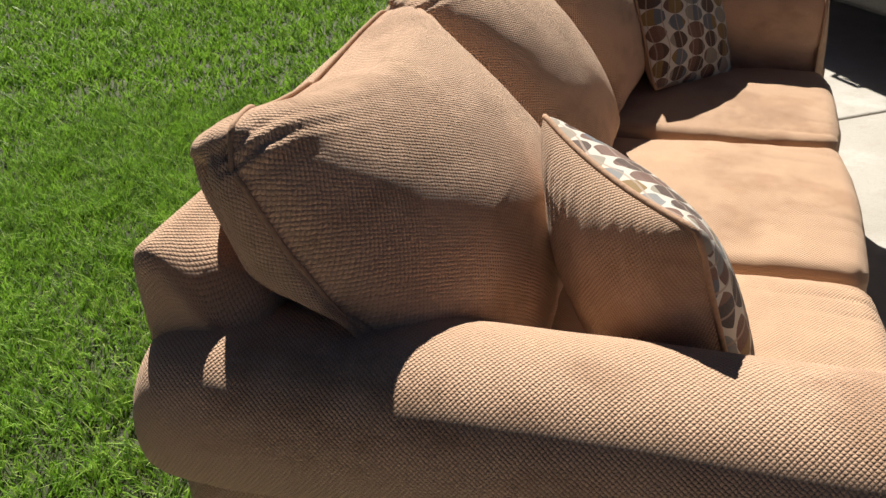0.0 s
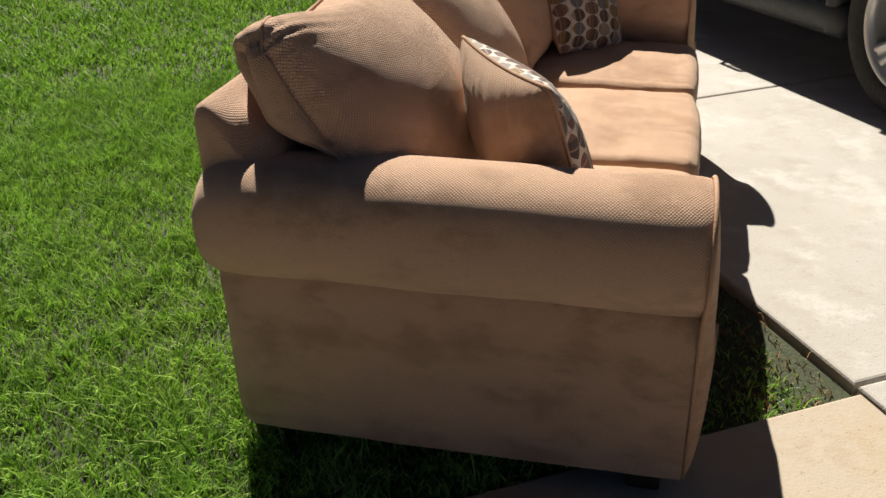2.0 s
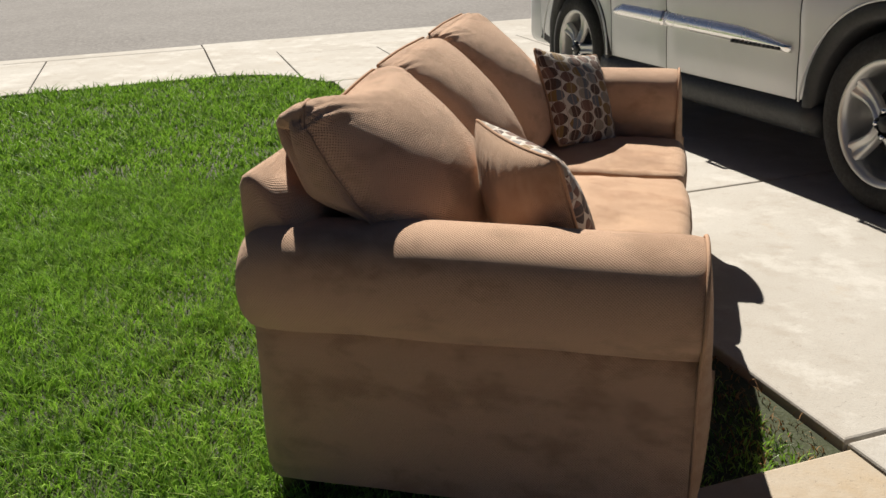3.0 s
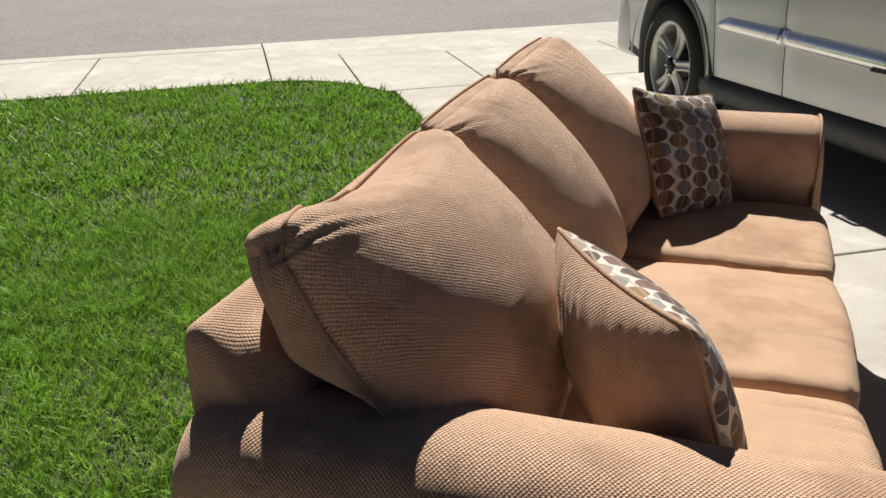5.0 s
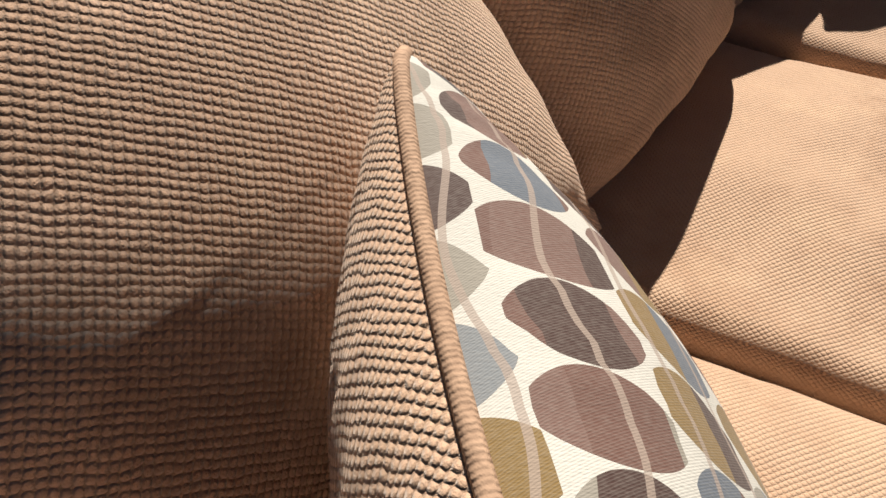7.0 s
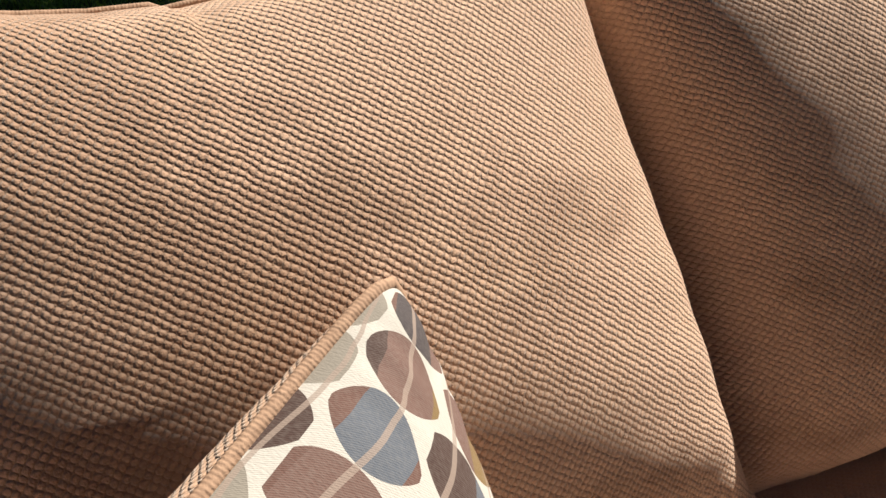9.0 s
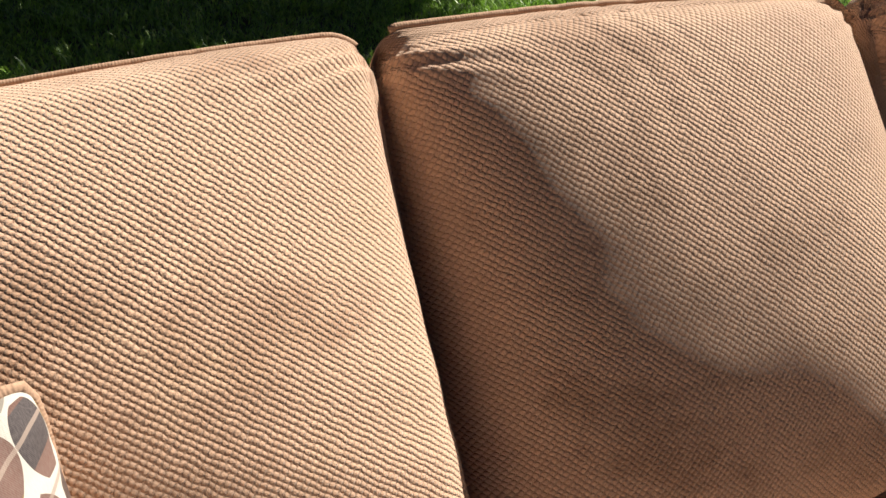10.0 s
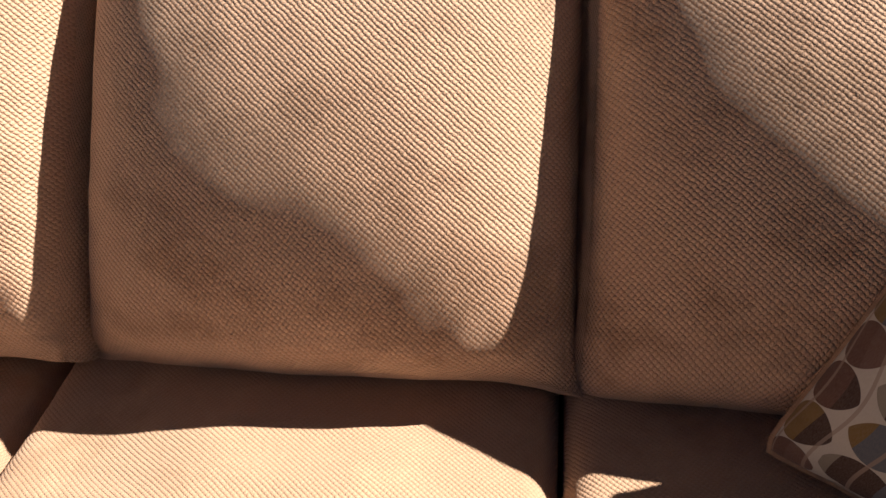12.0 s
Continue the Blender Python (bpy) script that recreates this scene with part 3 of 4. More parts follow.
# ---- throw pillows ----
def build_pillow(label, side, thick, stand, seed, slim=1.0, cloth=PRINT, bow=0.0, pinch=0.05, crumple=0.0085):
    """A square knife-edged pillow: printed front, ribbed back, corded edge."""
    pillow = tagged(anchor("throw_pillow"), label, "pillow", "throw pillows on the sofa")
    pillow.matrix_world, skew = stand
    h, n = side / 2, 72

    def spot(s, t, face):
        snub = 1 - 0.045 * abs(s * t) ** 12
        x = s * h * snub * (1 - 0.05 * (1 - t * t) * abs(s) ** 2)
        y = t * h * snub * (1 - pinch * (1 - s * s) ** 0.7 * abs(t) ** 2)
        full = (max(0.0, 1 - s ** 2) * max(0.0, 1 - t ** 2)) ** 0.50
        rim = 1 - max(abs(s), abs(t))
        lie = s if abs(t) > abs(s) else t
        fold = (0.0018 if face > 0 else 0.0010) * math.sin(lie * 34 + 3 * math.sin(lie * 9) + seed) * math.exp(-rim / 0.16) * (1 - math.exp(-rim / 0.04))
        if face < 0:
            ridge = math.sin(s * 15 - 5 * t + 4 * wobble((s, t * 0.4, seed), 1.6))
            fold += crumple * 0.85 * (abs(ridge) ** 0.6 - 0.65) * math.exp(-((t - 0.35) / 0.5) ** 2) * min(1.0, rim / 0.12) * max(0.0, 0.5 + wobble((s, t, 5.0), 1.8, seed))
        z = face * (thick / 2 * full * (1.0 if face > 0 else 1.12 - 0.25 * t) + fold + 0.004 * full * wobble((s, t, face), 3.0, seed))
        bend = 0.010 * math.sin(s * 1.5 + seed) * (1 - t) - bow * (1 - s * s) * (1 + t) / 2
        return (x * slim - (1 - slim) * h + skew * (h - y), y, z + bend)

    for face, name, mat, text in ((1, "front_panel", cloth, "cream front printed with brown, grey and ochre ovals"), (-1, "back_panel", RIBBED, "ribbed tan back")):
        rows = []
        for i in range(n + 1):
            s = math.sin((i / n - 0.5) * math.pi)
            rows.append([spot(s, math.sin((j / n - 0.5) * math.pi), face) for j in range(n + 1)])
        part(name, sheet(rows), mat, pillow, text)
    edge = [(-1 + 2 * k / 24, -1) for k in range(24)] + [(1, -1 + 2 * k / 24) for k in range(24)]
    edge += [(1 - 2 * k / 24, 1) for k in range(24)] + [(-1, 1 - 2 * k / 24) for k in range(24)]
    part("piping", tube([spot(s, t, 0) for s, t in edge], 0.0043, True), CORD, pillow, "twisted tan piping")
    return pillow


def upright(corner, along, rise, side):
    """Pose of a square whose upper left corner, upper edge and downward way are given."""
    x = Vector(along).normalized()
    down = Vector(rise)
    y = -down
    y = (y - x * y.dot(x)).normalized()
    z = x.cross(y)
    m = Matrix((x, y, z)).transposed().to_4x4()
    m.translation = Vector(corner) + x * side / 2 - y * side / 2
    return m, down.dot(x) / -down.dot(y)


# its front looks to the far end of the sofa, so its upper edge runs from the front corner to the back one
SIDE = 0.37
build_pillow("square oval-print throw pillow leaning into the corner by the arm", SIDE, 0.19,
             upright((0.706, 0.160, 0.808), (-0.225, 0.275, 0.018), (0.30, 0.08, -1.0), SIDE), 1.0, 1.0, PRINT_TURNED, 0.012)
FAR_SIDE = 0.40
build_pillow("square oval-print throw pillow propped upright against the back cushion", FAR_SIDE, 0.15,
             upright((0.447, 1.69, 0.797), (0.609, 0.737, -0.19), (0.115, -0.185, -0.35), FAR_SIDE), 4.0, 0.88, pinch=0.125)

# ---- ground: street axes lie turned to the sofa ----
TURN = 31.0
CT, ST = math.cos(radians(TURN)), math.sin(radians(TURN))


def from_street(u, v, z=0.0):
    return (u * CT - v * ST, u * ST + v * CT, z)


def fall(v):
    """The ground falls gently towards the street."""
    return -0.029 * min(max(v - 0.9, 0.0), 3.45)


def slab_mesh(outline, z0, z1, soft=0.008):
    bm = bmesh.new()
    low = [bm.verts.new((u, v, z0)) for u, v in outline]
    f = bm.faces.new(low)
    r = bmesh.ops.extrude_face_region(bm, geom=[f])
    tops = [g for g in r["geom"] if isinstance(g, bmesh.types.BMVert)]
    for w in tops:
        w.co.z = z1
    rim = [e for e in bm.edges if e.verts[0] in tops and e.verts[1] in tops]
    bmesh.ops.bevel(bm, geom=rim, offset=soft, segments=2, affect="EDGES", profile=0.5)
    for v in (0.9, 4.35):
        bmesh.ops.bisect_plane(bm, geom=bm.verts[:] + bm.edges[:] + bm.faces[:], plane_co=(0, v, 0), plane_no=(0, 1, 0))
    for w in bm.verts:
        w.co = from_street(w.co.x, w.co.y, w.co.z + fall(w.co.y))
    return bm


ground = tagged(part("ground", slab_mesh([(-400, -400), (400, -400), (400, 400), (-400, 400)], -0.30, -0.16, 0.01), SOIL, smooth=False), "dark bare earth under lawn and paving", "ground", kind="structure")

road = tagged(part("road", slab_mesh([(-60, 8.75), (60, 8.75), (60, 27.0), (-60, 27.0)], -0.14, -0.035), ASPHALT, smooth=False), "worn grey asphalt street with fine cracks", "road", kind="structure")

driveway = tagged(anchor("driveway"), "pale concrete driveway slabs with scored joints", "driveway", kind="structure")
pavement = tagged(anchor("pavement"), "pale concrete sidewalk and kerb along the street", "pavement", kind="structure")
path_walk = tagged(anchor("walkway"), "tan-stained concrete front walk beside the lawn", "walkway", kind="structure")
G = 0.006
LAWN_FRONT = 6.40


def slab(parent, outline, z1=0.0, z0=-0.12, name="slab", soft=0.008, cloth=None):
    return part(name, slab_mesh(outline, z0, z1, soft), cloth or CONCRETE, parent, smooth=False)


def edge_u(v):
    """The lawn's edge along the driveway."""
    return 1.445 - 0.022 * (v + 0.33)


def corner(a):
    """The lawn's rounded corner between driveway and sidewalk."""
    return (0.40 + 0.92 * math.cos(radians(a)), 5.15 + (LAWN_FRONT - 5.15) * math.sin(radians(a)))


for v0, v1 in ((-3.4, -0.33), (-0.33, 1.62), (1.62, 5.66)):
    for u0, u1 in ((None, 4.4), (4.4, 7.4)):
        a = edge_u(v0) if u0 is None else u0
        b = edge_u(v1) if u0 is None else u0
        slab(driveway, [(a + G, v0 + G), (u1 - G, v0 + G), (u1 - G, v1 - G), (b + G, v1 - G)])
for u0, u1 in ((-1.7, -0.15), (-0.15, 1.445)):
    slab(path_walk, [(u0 + G, -1.75), (u1 - G, -1.75), (u1 - G, -0.36), (u0 + G, -0.36)], cloth=STAINED)

for u0, u1 in ((-8.0, -5.2), (-5.2, -3.2), (-3.2, -1.20), (-1.20, 0.40)):
    slab(pavement, [(u0 + G, LAWN_FRONT), (u1 - G, LAWN_FRONT), (u1 - G, 8.20), (u0 + G, 8.20)])
slab(pavement, [(0.40 + G, LAWN_FRONT), corner(80), corner(65), corner(50), (1.10 - G, corner(41)[1]), (1.10 - G, 7.30), (0.40 + G, 8.18)])
slab(pavement, [(1.10 + G, corner(39)[1]), corner(32), (corner(25)[0], 5.66 + G), (2.12 - G, 5.66 + G), (2.12 - G, 7.33), (1.10 + G, 7.33)])
for u0, u1 in ((2.12, 3.7), (3.7, 5.3), (5.3, 7.4)):
    slab(pavement, [(u0 + G, 5.66 + G), (u1 - G, 5.66 + G), (u1 - G, 7.33), (u0 + G, 7.33)])
# kerb and gutter, lowered in front of the driveway
for u0, u1 in ((-8.0, -3.2), (-3.2, 0.40)):
    slab(pavement, [(u0 + G, 8.205), (u1 - G, 8.212), (u1 - G, 8.38), (u0 + G, 8.38)], 0.002, -0.14, "kerb", 0.02)
    slab(pavement, [(u0 + G, 8.385), (u1 - G, 8.385), (u1 - G, 8.72), (u0 + G, 8.72)], -0.03, -0.14, "gutter")
slab(pavement, [(0.40 + G, 8.19), (1.10, 7.32), (1.10, 7.65), (0.40 + G, 8.38)], -0.006, -0.14, "kerb")
slab(pavement, [(1.10 + G, 7.362), (7.4, 7.362), (7.4, 7.65), (1.10 + G, 7.65)], -0.006, -0.14, "apron")
slab(pavement, [(0.40 + G, 8.395), (1.10, 7.685), (7.4, 7.685), (7.4, 8.72), (0.40 + G, 8.72)], -0.026, -0.14, "gutter")


# ---- the lawn ----
def lawn_outline():
    pts = [(edge_u(-0.33) - 0.005, -0.352)]
    pts += [(edge_u(v) - 0.005, v) for v in (0.5, 2.0, 3.5, 4.4)]
    pts += [corner(k * 10) for k in range(10)]
    pts += [(-3.0, LAWN_FRONT), (-9.0, LAWN_FRONT), (-9.0, -8.0), (-1.70, -8.0), (-1.70, -0.352)]
    return pts


lawn = tagged(part("lawn", slab_mesh(lawn_outline(), -0.15, -0.024, 0.01), THATCH, smooth=False), "soil of a mown front lawn", "lawn", kind="structure")


def inside(u, v, poly):
    hit = np.zeros(len(u), bool)
    for (u0, v0), (u1, v1) in zip(poly, poly[1:] + poly[:1]):
        if v0 == v1:
            continue
        cross = ((v0 > v) != (v1 > v)) & (u < (u1 - u0) * (v - v0) / (v1 - v0) + u0)
        hit ^= cross
    return hit


def blades(name, x0, x1, y0, y1, density, tall, width, seed, keep=None, cloth=None, label="short bright green mown lawn grass with a few dry blades"):
    """Grass: one bent two-piece blade beside another, each with its own lean."""
    rng = np.random.default_rng(seed)
    count = int((x1 - x0) * (y1 - y0) * density)
    x, y = rng.uniform(x0, x1, count), rng.uniform(y0, y1, count)
    clump = np.sin(x * 9.1 + 2 * np.sin(y * 7.3)) * np.sin(y * 8.7 + 2 * np.sin(x * 6.1))
    u, v = x * CT + y * ST, -x * ST + y * CT
    ok = inside(u, v, lawn_outline()) & (rng.uniform(0, 1, count) < 0.72 + 0.28 * clump)
    ok &= ~((x > 0.06) & (x < 0.95) & (y > 0.08) & (y < 1.92))
    if keep is not None:
        ok &= keep(x, y)
    x, y, clump = x[ok], y[ok], clump[ok]
    n = len(x)
    tuft = np.sin(x * 71 + 3 * np.sin(y * 33)) * np.sin(y * 64 + 3 * np.sin(x * 29))
    h = tall * rng.uniform(0.45, 1.25, n) * (1 + 0.22 * clump) * (1 + 0.42 * tuft)
    u, v = x * CT + y * ST, -x * ST + y * CT
    h *= 1 - 0.55 * np.clip((u - 0.75) / 0.35, 0, 1) * (v < 1.7)
    head = 2.6 * np.sin(x * 43 + 2 * np.sin(y * 37)) + 2.6 * np.sin(y * 39 + 2 * np.sin(x * 31)) + rng.normal(0, 0.9, n)
    lean = rng.uniform(0.25, 1.35, n) * h
    drift = 0.35 * np.sin(x * 2.3 + y * 1.1)
    lx, ly = np.cos(head + drift) * lean, np.sin(head + drift) * lean
    turn = rng.uniform(0, math.tau, n)
    wx, wy = np.cos(turn) * width / 2, np.sin(turn) * width / 2
    z = -0.026 - 0.029 * np.clip(-x * ST + y * CT - 0.9, 0.0, 3.45)
    co = np.empty((n, 5, 3))
    co[:, 0] = np.stack((x - wx, y - wy, z), 1)
    co[:, 1] = np.stack((x + wx, y + wy, z), 1)
    co[:, 2] = np.stack((x + 0.35 * lx + wx * 0.8, y + 0.35 * ly + wy * 0.8, z + h * 0.6), 1)
    co[:, 3] = np.stack((x + 0.35 * lx - wx * 0.8, y + 0.35 * ly - wy * 0.8, z + h * 0.6), 1)
    co[:, 4] = np.stack((x + lx, y + ly, z + h * 0.92), 1)
    base = np.arange(n)[:, None] * 5
    loops = np.concatenate((base + [0, 1, 2, 3], base + [3, 2, 4]), 1).ravel()
    me = bpy.data.meshes.new(name)
    me.vertices.add(n * 5)
    me.vertices.foreach_set("co", co.ravel())
    me.loops.add(n * 7)
    me.loops.foreach_set("vertex_index", loops.astype(np.int32))
    me.polygons.add(n * 2)
    starts = (np.arange(n)[:, None] * 7 + [0, 4]).ravel()
    me.polygons.foreach_set("loop_start", starts.astype(np.int32))
    me.update(calc_edges=True)
    me.validate()
    ob = place(name, me, cloth or TURF, None)
    return tagged(ob, label, "grass", kind="stuff")


def sparse(x, y):
    """Thin, dry grass in the wedge between the walk and the driveway."""
    u, v = x * CT + y * ST, -x * ST + y * CT
    wedge = np.clip((u - 1.24) / 0.13, 0, 1) * (v < 1.6)
    wedge = np.maximum(wedge, 0.55 * np.clip((u - 0.5) / 0.4, 0, 1) * (v < 1.0))
    dots = np.random.default_rng(5).uniform(0, 1, len(x))
    return dots > wedge * 1.03


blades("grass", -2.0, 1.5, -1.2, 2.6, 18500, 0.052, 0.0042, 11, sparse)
def withered(x, y):
    """Dry blades along the bare strip beside the driveway."""
    u, v = x * CT + y * ST, -x * ST + y * CT
    dots = np.random.default_rng(6).uniform(0, 1, len(x))
    return (v < 0.75) & (dots < np.clip((u - 0.95) / 0.35, 0, 1) * (0.35 + 0.65 * (np.sin(x * 31) * np.sin(y * 27) > 0)))


blades("dry_grass", 0.6, 1.6, -0.4, 1.6, 5200, 0.050, 0.0040, 17, withered, STRAW, "thin dry orange-brown grass beside the driveway")
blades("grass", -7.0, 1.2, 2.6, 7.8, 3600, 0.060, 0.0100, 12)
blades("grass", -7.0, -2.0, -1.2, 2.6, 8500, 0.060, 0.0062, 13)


# ---- the tree that shades a patch of the lawn behind the sofa ----
def build_tree(x, y):
    rng = random.Random(21)
    tree = tagged(anchor("tree", (x, y, -0.03)), "young leafy tree with a slender grey trunk on the lawn", "tree")
    trunk = [(0.05 * math.sin(k * 0.9) + 0.008 * k * k, 0.03 * math.sin(k * 1.3), 0.28 * k) for k in range(11)]
    part("trunk", tube(trunk, [0.085 - 0.006 * k for k in range(11)], sides=12), BARK, tree, "grey-brown bark")
    tips = []
    for k in range(11):
        head, lift = k * 2.4, rng.uniform(0.5, 1.1)
        a = Vector(trunk[6 + k % 5])
        way = Vector((math.cos(head), math.sin(head), lift)).normalized()
        line = [a + way * (0.2 * i) + Vector((0, 0, 0.012 * i * i)) for i in range(6)]
        part("branch", tube(line, [0.030 - 0.0045 * i for i in range(6)], sides=7), BARK, tree)
        tips += line[2:]
    verts, faces = [], []
    middle = Vector((0.35, 0.0, 3.25))
    for k in range(5200):
        if k % 2:
            c = rng.choice(tips) + Vector([rng.gauss(0, 0.24) for _ in range(3)])
        else:
            way = Vector([rng.gauss(0, 1) for _ in range(3)]).normalized()
            c = middle + Vector((way.x * 1.12, way.y * 1.12, way.z * 0.95)) * rng.uniform(0.2, 1.0) ** 0.5
        d = Vector([rng.gauss(0, 1) for _ in range(3)]).normalized()
        e = d.orthogonal().normalized()
        long, wide = rng.uniform(0.07, 0.12), rng.uniform(0.025, 0.04)
        n = len(verts)
        verts += [c - d * long, c + e * wide, c + d * long, c - e * wide]
        faces.append((n, n + 1, n + 2, n + 3))
    me = bpy.data.meshes.new("crown")
    me.from_pydata(verts, [], faces)
    place("crown", me, LEAF, tree, "dense green leaves", smooth=False)


build_tree(-4.95, 3.80)


# ---- the car ----
def build_wheel(car, x, y):
    """Tyre and five-spoke rim; the face looks along +y."""
    hub_z, face = 0.385, 1 if y > 0 else -1
    wheel = part("wheel", tube([(x, y - face * 0.20, hub_z), (x, y - face * 0.06, hub_z)], 0.10, sides=20), TRIM, car, "five-spoke alloy wheel")
    prof = [(0.255, -0.235), (0.30, -0.245), (0.345, -0.24), (0.372, -0.22), (0.385, -0.18), (0.385, -0.06), (0.374, -0.022), (0.345, 0.0), (0.305, 0.006), (0.272, -0.004), (0.262, -0.02)]
    rows = []
    for k in range(72):
        a = k * math.tau / 72
        rows.append([(x + r * math.cos(a), y + face * d, hub_z + r * math.sin(a)) for r, d in prof])
    part("tyre", sheet(rows, wrap_u=True), RUBBER, wheel, "black rubber tyre")
    lip = [(0.240, -0.22), (0.238, -0.05), (0.246, -0.016), (0.262, -0.008), (0.274, -0.010), (0.276, -0.030)]
    rows = []
    for k in range(72):
        a = k * math.tau / 72
        rows.append([(x + r * math.cos(a), y + face * d, hub_z + r * math.sin(a)) for r, d in lip])
    part("rim", sheet(rows, wrap_u=True), ALLOY, wheel, "bright alloy rim")
    for k in range(5):
        a = radians(90 + 72 * k + 14)
        ca, sa = math.cos(a), math.sin(a)
        rows = []
        for i in range(9):
            t = i / 8
            r = 0.055 + t * 0.195
            w = 0.034 + 0.020 * t ** 2 - 0.006 * math.sin(t * math.pi)
            top = -0.012 - 0.030 * math.sin(t * math.pi * 0.9)
            line = []
            for q, d in ((-1.0, -0.035), (-0.92, -0.004), (-0.45, 0.0), (-0.25, -0.010), (0.25, -0.010), (0.45, 0.0), (0.92, -0.004), (1.0, -0.035)):
                s = q * w
                line.append((x + r * ca - s * sa, y + face * (top + d), hub_z + r * sa + s * ca))
            rows.append(line)
        part("spoke", sheet(rows), ALLOY, wheel)
        b = radians(90 + 72 * k + 50)
        bx, bz = x + 0.058 * math.cos(b), hub_z + 0.058 * math.sin(b)
        part("wheel_nut", tube([(bx, y - face * 0.05, bz), (bx, y - face * 0.012, bz)], 0.011, sides=6), CHROME, wheel)
    part("hub_cap", tube([(x, y - face * 0.05, hub_z), (x, y - face * 0.012, hub_z), (x, y - face * 0.004, hub_z)], [0.034, 0.034, 0.028], sides=24), TRIM, wheel, "dark round hub cap")
    rows = []
    for k in range(48):
        a = k * math.tau / 48
        rows.append([(x + r * math.cos(a), y - face * d, hub_z + r * math.sin(a)) for r, d in ((0.165, 0.13), (0.165, 0.11), (0.07, 0.11), (0.07, 0.13))])
    part("brake_disc", sheet(rows, wrap_u=True), STEEL, wheel, "bare steel brake disc")


def side_y(x, z):
    """How far the body's side lies from the middle line at a height."""
    belt = 0.925 - 0.30 * max(0.0, z - 1.05) ** 1.2 - 0.05 * max(0.0, 0.55 - z)
    crease = 0.012 * math.exp(-((z - 0.80) / 0.10) ** 2)
    taper = 0.05 * max(0.0, abs(x - 1.4) / 2.0 - 0.75) ** 1.5 * 4
    return belt + crease - taper


def panel(x0, x1, lower, upper, sign, nx=16, nz=14, gap=0.004, thick=0.02):
    """A curved body panel between two heights that may vary along its length."""
    rows = []
    for i in range(nx + 1):
        x = x0 + gap + (x1 - x0 - 2 * gap) * i / nx
        lo, hi = lower(x), upper(x)
        line = []
        for j in range(nz + 1):
            z = lo + gap + (hi - lo - 2 * gap) * j / nz
            tuck = thick if i in (0, nx) or j in (0, nz) else 0.0
            line.append((x, sign * (side_y(x, z) - tuck * 0.6), z))
        rows.append(line)
    return sheet(rows)


REAR, FRONT, ARCH = 0.10, 2.985, 0.500
BELT = 1.08


def arch_low(x):
    for hub in (REAR, FRONT):
        if abs(x - hub) < ARCH:
            return max(0.40, 0.385 + math.sqrt(ARCH ** 2 - (x - hub) ** 2))
    return 0.40


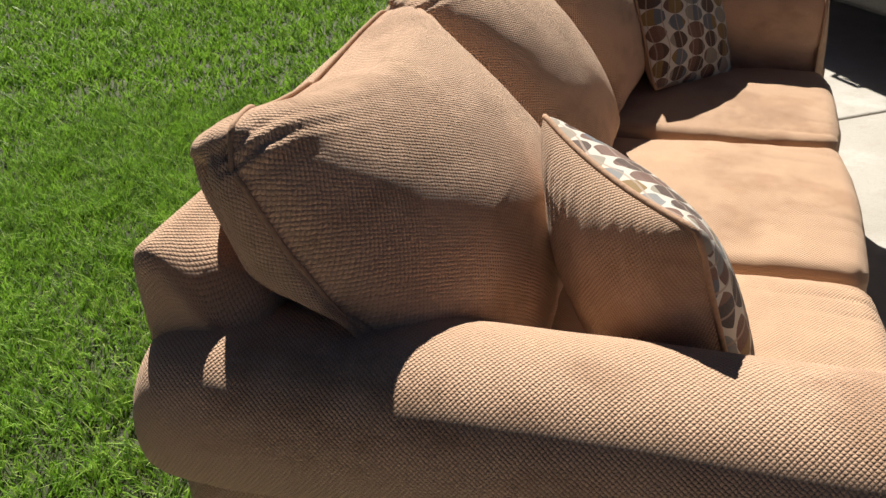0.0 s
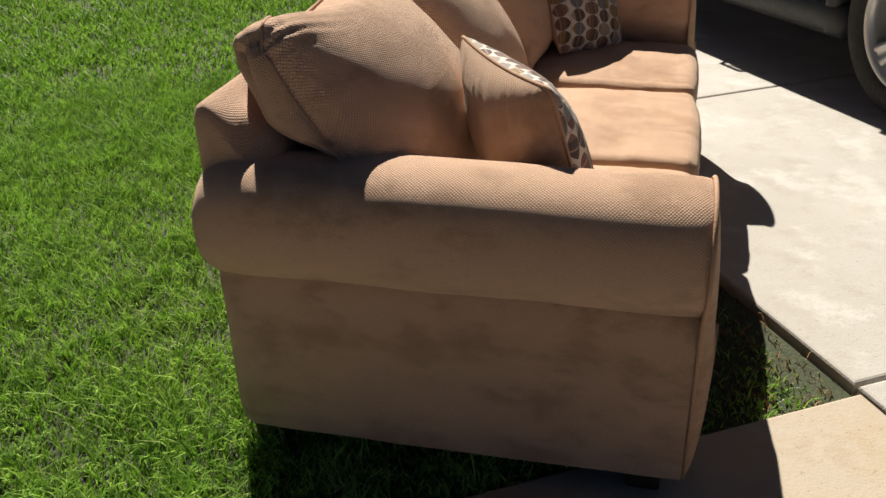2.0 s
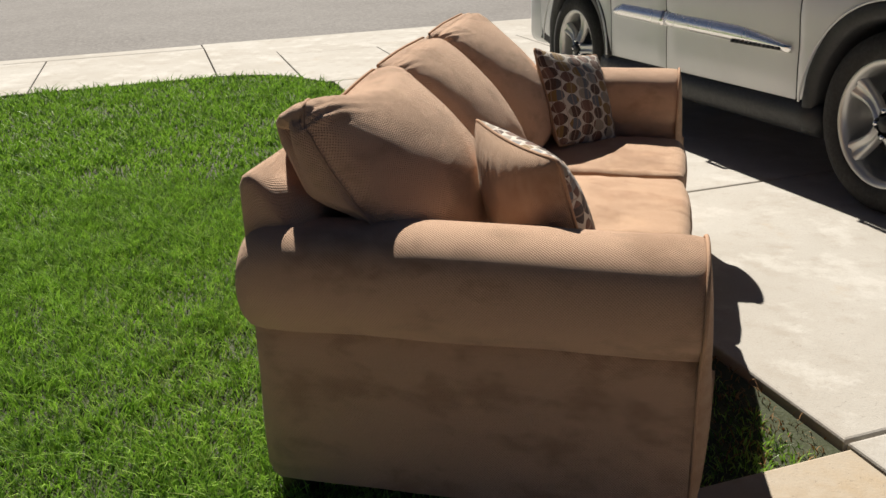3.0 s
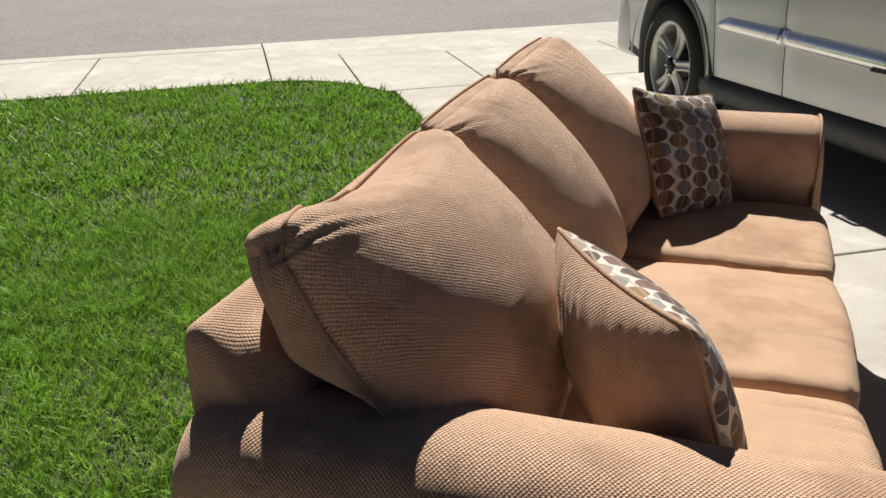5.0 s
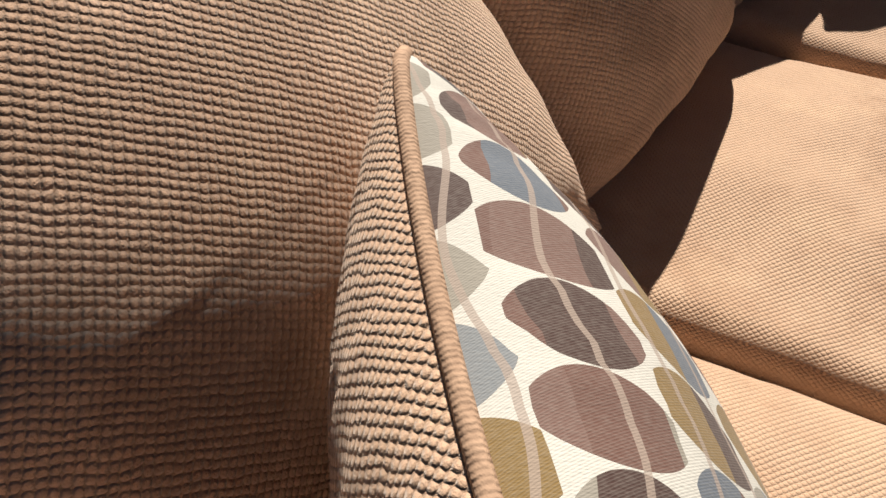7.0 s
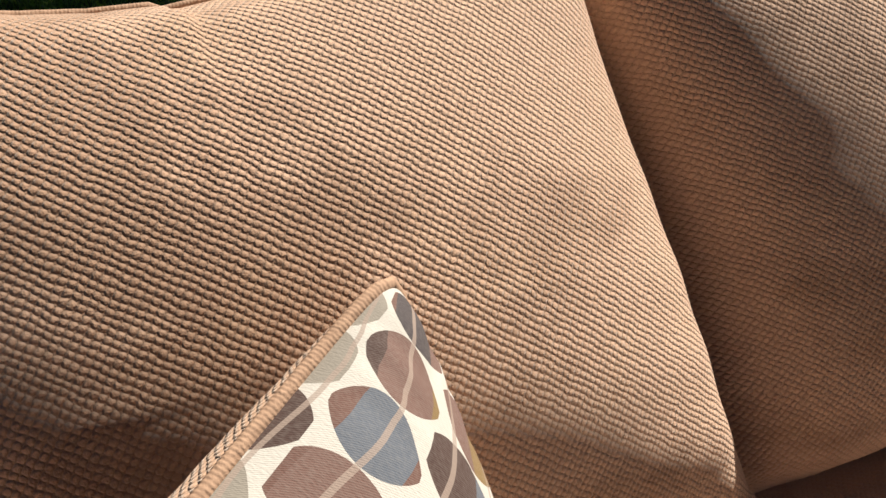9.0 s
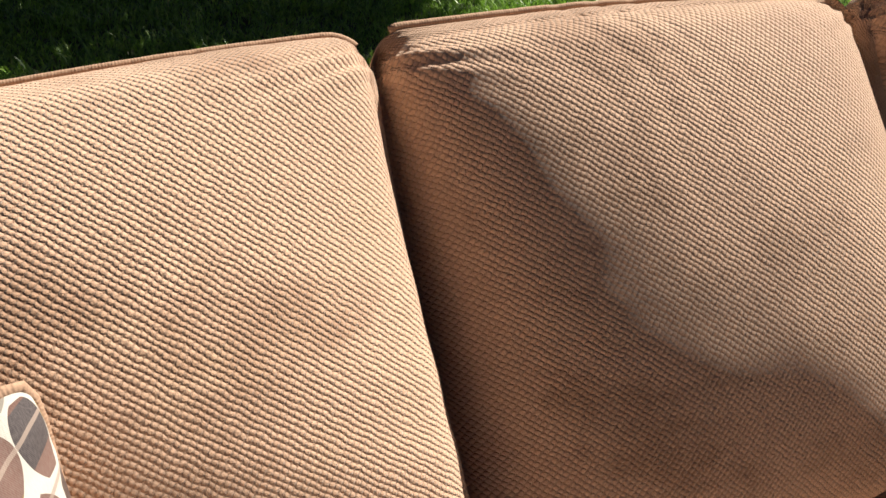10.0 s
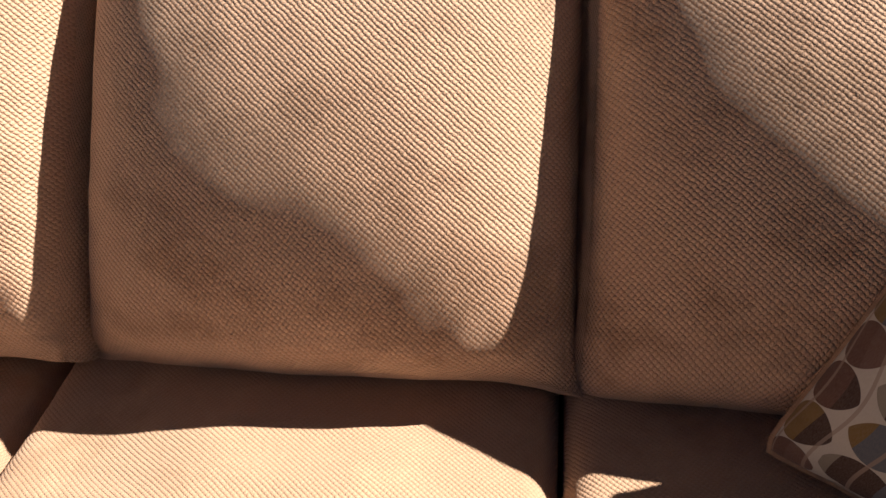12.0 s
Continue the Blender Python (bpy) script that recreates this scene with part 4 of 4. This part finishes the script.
def build_car():
    car = tagged(anchor("car"), "silver-white sport utility car parked on the concrete driveway", "car")
    # inner shell: dark, closed
    outline = [(-0.90, 0.45), (-0.92, 0.95), (-0.84, 1.12), (3.05, 1.05), (3.72, 0.98), (3.82, 0.75), (3.80, 0.42), (3.40, 0.34)]
    for hub in (FRONT, REAR):
        for k in range(13):
            a = math.pi * k / 12
            outline.append((hub + 0.475 * math.cos(a), 0.34 + 0.50 * math.sin(a)))
    outline.append((-0.46, 0.36))
    bm = bmesh.new()
    f = bm.faces.new([bm.verts.new((x, -0.875, z)) for x, z in outline])
    r = bmesh.ops.extrude_face_region(bm, geom=[f])
    for w in r["geom"]:
        if isinstance(w, bmesh.types.BMVert):
            w.co.y = 0.875
    part("underbody", bm, TRIM, car, "dark underbody and wheel wells", smooth=False)
    for sign in (1, -1):
        flat = lambda z: (lambda x: z)
        part("rear_quarter", panel(-0.86, 0.66, arch_low, flat(BELT), sign, 48), PAINT, car, "silver-white rear quarter panel")
        rear = part("rear_door", panel(0.66, 1.80, flat(0.395), flat(BELT), sign), PAINT, car, "silver-white rear door")
        fore = part("front_door", panel(1.80, 2.47, flat(0.395), flat(BELT), sign), PAINT, car, "silver-white front door")
        part("front_wing", panel(2.47, 3.74, arch_low, flat(1.02), sign, 48), PAINT, car, "silver-white front wing")
        for door, x0, x1 in ((rear, 0.70, 1.792), (fore, 1.808, 2.39)):
            rows = []
            for i in range(25):
                x = x0 + (x1 - x0) * i / 24
                y, z = side_y(x, 0.66), 0.640 + 0.030 * (x - 0.7)
                slim = min(1.0, 0.12 + (x - 0.70) / 0.45) if door is rear else min(1.0, 0.30 + (2.39 - x) / 0.14)
                tall = 0.052 * slim
                rows.append([(x, sign * (y - 0.004), z - 0.026), (x, sign * (y + 0.016), z - 0.023), (x, sign * (y + 0.020), z - 0.006), (x, sign * (y + 0.024), z), (x, sign * (y + 0.006), z + tall), (x, sign * (y - 0.004), z + tall + 0.002)])
            strip = part("side_moulding", sheet(rows, caps=(0, -1)), SATIN, door, "bright chrome side moulding")
            if door is rear:
                x = 0.76
                for w in (0.030, 0.022, 0.028, 0.020, 0.026, 0.030, 0.018, 0.028, 0.024, 0.030, 0.022):
                    y = side_y(x, 0.66)
                    part("letter_bar", block(x, x + w, sign * (y + 0.019) - 0.004, sign * (y + 0.019) + 0.004, 0.621, 0.634), TRIM, strip)
                    x += w + 0.010
            hx = x0 + 0.10
            y = side_y(hx, 0.98)
            part("door_handle", tube([(hx, sign * (y - 0.01), 0.965), (hx + 0.02, sign * (y + 0.035), 0.965), (hx + 0.17, sign * (y + 0.035), 0.965), (hx + 0.19, sign * (y - 0.01), 0.965)], 0.013), CHROME, door)
        # sill under the doors
        rows = []
        for i in range(19):
            x = 0.50 + 2.08 * i / 18
            rows.append([(x, sign * y, z) for y, z in ((0.83, 0.245), (0.885, 0.245), (0.918, 0.275), (0.932, 0.33), (0.925, 0.375), (0.905, 0.393), (0.85, 0.40))])
        part("sill", sheet(rows, caps=(0, -1)), TRIM, car, "black plastic sill")
        # wheel-arch lips
        for hub in (REAR, FRONT):
            rows = []
            for k in range(37):
                a = radians(-14 + 208 * k / 36)
                line = []
                for rad, out in ((0.415, -0.10), (0.425, -0.012), (0.440, 0.004), (0.490, 0.008), (0.502, 0.004), (0.504, -0.03)):
                    x, z = hub + rad * math.cos(a), 0.385 + rad * math.sin(a) * 1.0
                    line.append((x, sign * (side_y(x, max(0.45, z)) + out - 0.004), z))
                rows.append(line)
            part("arch_flare", sheet(rows), TRIM, car, "black plastic wheel-arch flare")
            ring = [(hub + 0.505 * math.cos(a), sign * (side_y(hub, 0.8) + 0.002), 0.385 + 0.505 * math.sin(a)) for a in [radians(2 + 176 * k / 40) for k in range(41)]]
            part("arch_edge", tube(ring, 0.006), PAINT, car)
        for hub in (REAR, FRONT):
            build_wheel(car, hub, sign * 0.925)
    # upper body: roof, pillars, glass
    stations = [(-0.80, 1.08, 0.90, 1.10, 0.88), (-0.62, 1.09, 0.92, 1.52, 0.70), (-0.45, 1.09, 0.93, 1.68, 0.66), (0.2, 1.09, 0.935, 1.745, 0.66), (1.0, 1.09, 0.935, 1.755, 0.66), (1.6, 1.085, 0.93, 1.71, 0.66), (2.0, 1.075, 0.92, 1.58, 0.68), (2.55, 1.06, 0.90, 1.10, 0.86)]
    rows = []
    for x, zb, yb, zt, yt in stations:
        line = []
        for k in range(21):
            t = -1 + 2 * k / 20
            s = abs(t)
            if s > 0.55:
                q = (1 - s) / 0.45
                y, z = yb + (yt - yb) * q, zb + (zt - 0.05 - zb) * q
            else:
                y, z = yt * math.sin(s / 0.55 * math.pi / 2), zt - 0.05 * (s / 0.55) ** 2
            line.append((x, math.copysign(y, t) if t else 0.0, z))
        rows.append(line)
    part("roof", sheet(rows), PAINT, car, "silver-white roof and pillars")
    for sign in (1, -1):
        for x0, x1, cut in ((-0.42, 0.42, 0.10), (0.50, 1.34, 0.0), (1.42, 2.22, 0.55)):
            rows = []
            for i in range(7):
                x = x0 + (x1 - x0) * i / 6
                top = 1.60 if x < 1.45 else 1.60 - (x - 1.45) * 0.58
                line = []
                for j in range(5):
                    z = 1.13 + (top - 1.13) * j / 4
                    y = 0.935 - (z - 1.09) * 0.44 + 0.012
                    line.append((x, sign * y, z))
                rows.append(line)
            part("side_window", sheet(rows), GLASS, car, "dark tinted side window")
        part("headlamp", block(3.52, 3.74, sign * 0.70 - 0.17, sign * 0.70 + 0.17, 0.80, 0.95, 0.03, 3), CLEAR, car, "clear headlamp")
        part("tail_lamp", block(-0.93, -0.80, sign * 0.76 - 0.13, sign * 0.76 + 0.13, 0.88, 1.10, 0.03, 3), LENS, car, "red tail lamp")
    rows = [[(x, y, z) for y in (-0.62, -0.3, 0.0, 0.3, 0.62)] for x, z in ((2.50, 1.17), (2.28, 1.36), (2.06, 1.555))]
    part("windscreen", sheet(rows), GLASS, car, "dark windscreen")
    rows = [[(2.50 + 1.28 * t, -0.86 + 1.72 * k / 12, 1.075 - 0.09 * t ** 1.5 + 0.025 * math.sin(math.pi * k / 12)) for k in range(13)] for t in [i / 10 for i in range(11)]]
    part("bonnet", sheet(rows), PAINT, car, "silver-white bonnet")
    part("front_bumper", block(3.60, 3.92, -0.88, 0.88, 0.34, 0.78, 0.08, 4), PAINT, car, "front bumper")
    part("rear_bumper", block(-1.0, -0.78, -0.88, 0.88, 0.40, 0.78, 0.08, 4), PAINT, car, "rear bumper")
    car.matrix_world = Matrix.Translation(from_street(3.66, 0.90, 0.0)) @ pose(0, 0, 0, 0, 0, TURN + 90) @ pose(0, 0, 0, 0, 1.66, 0)
    return car


build_car()
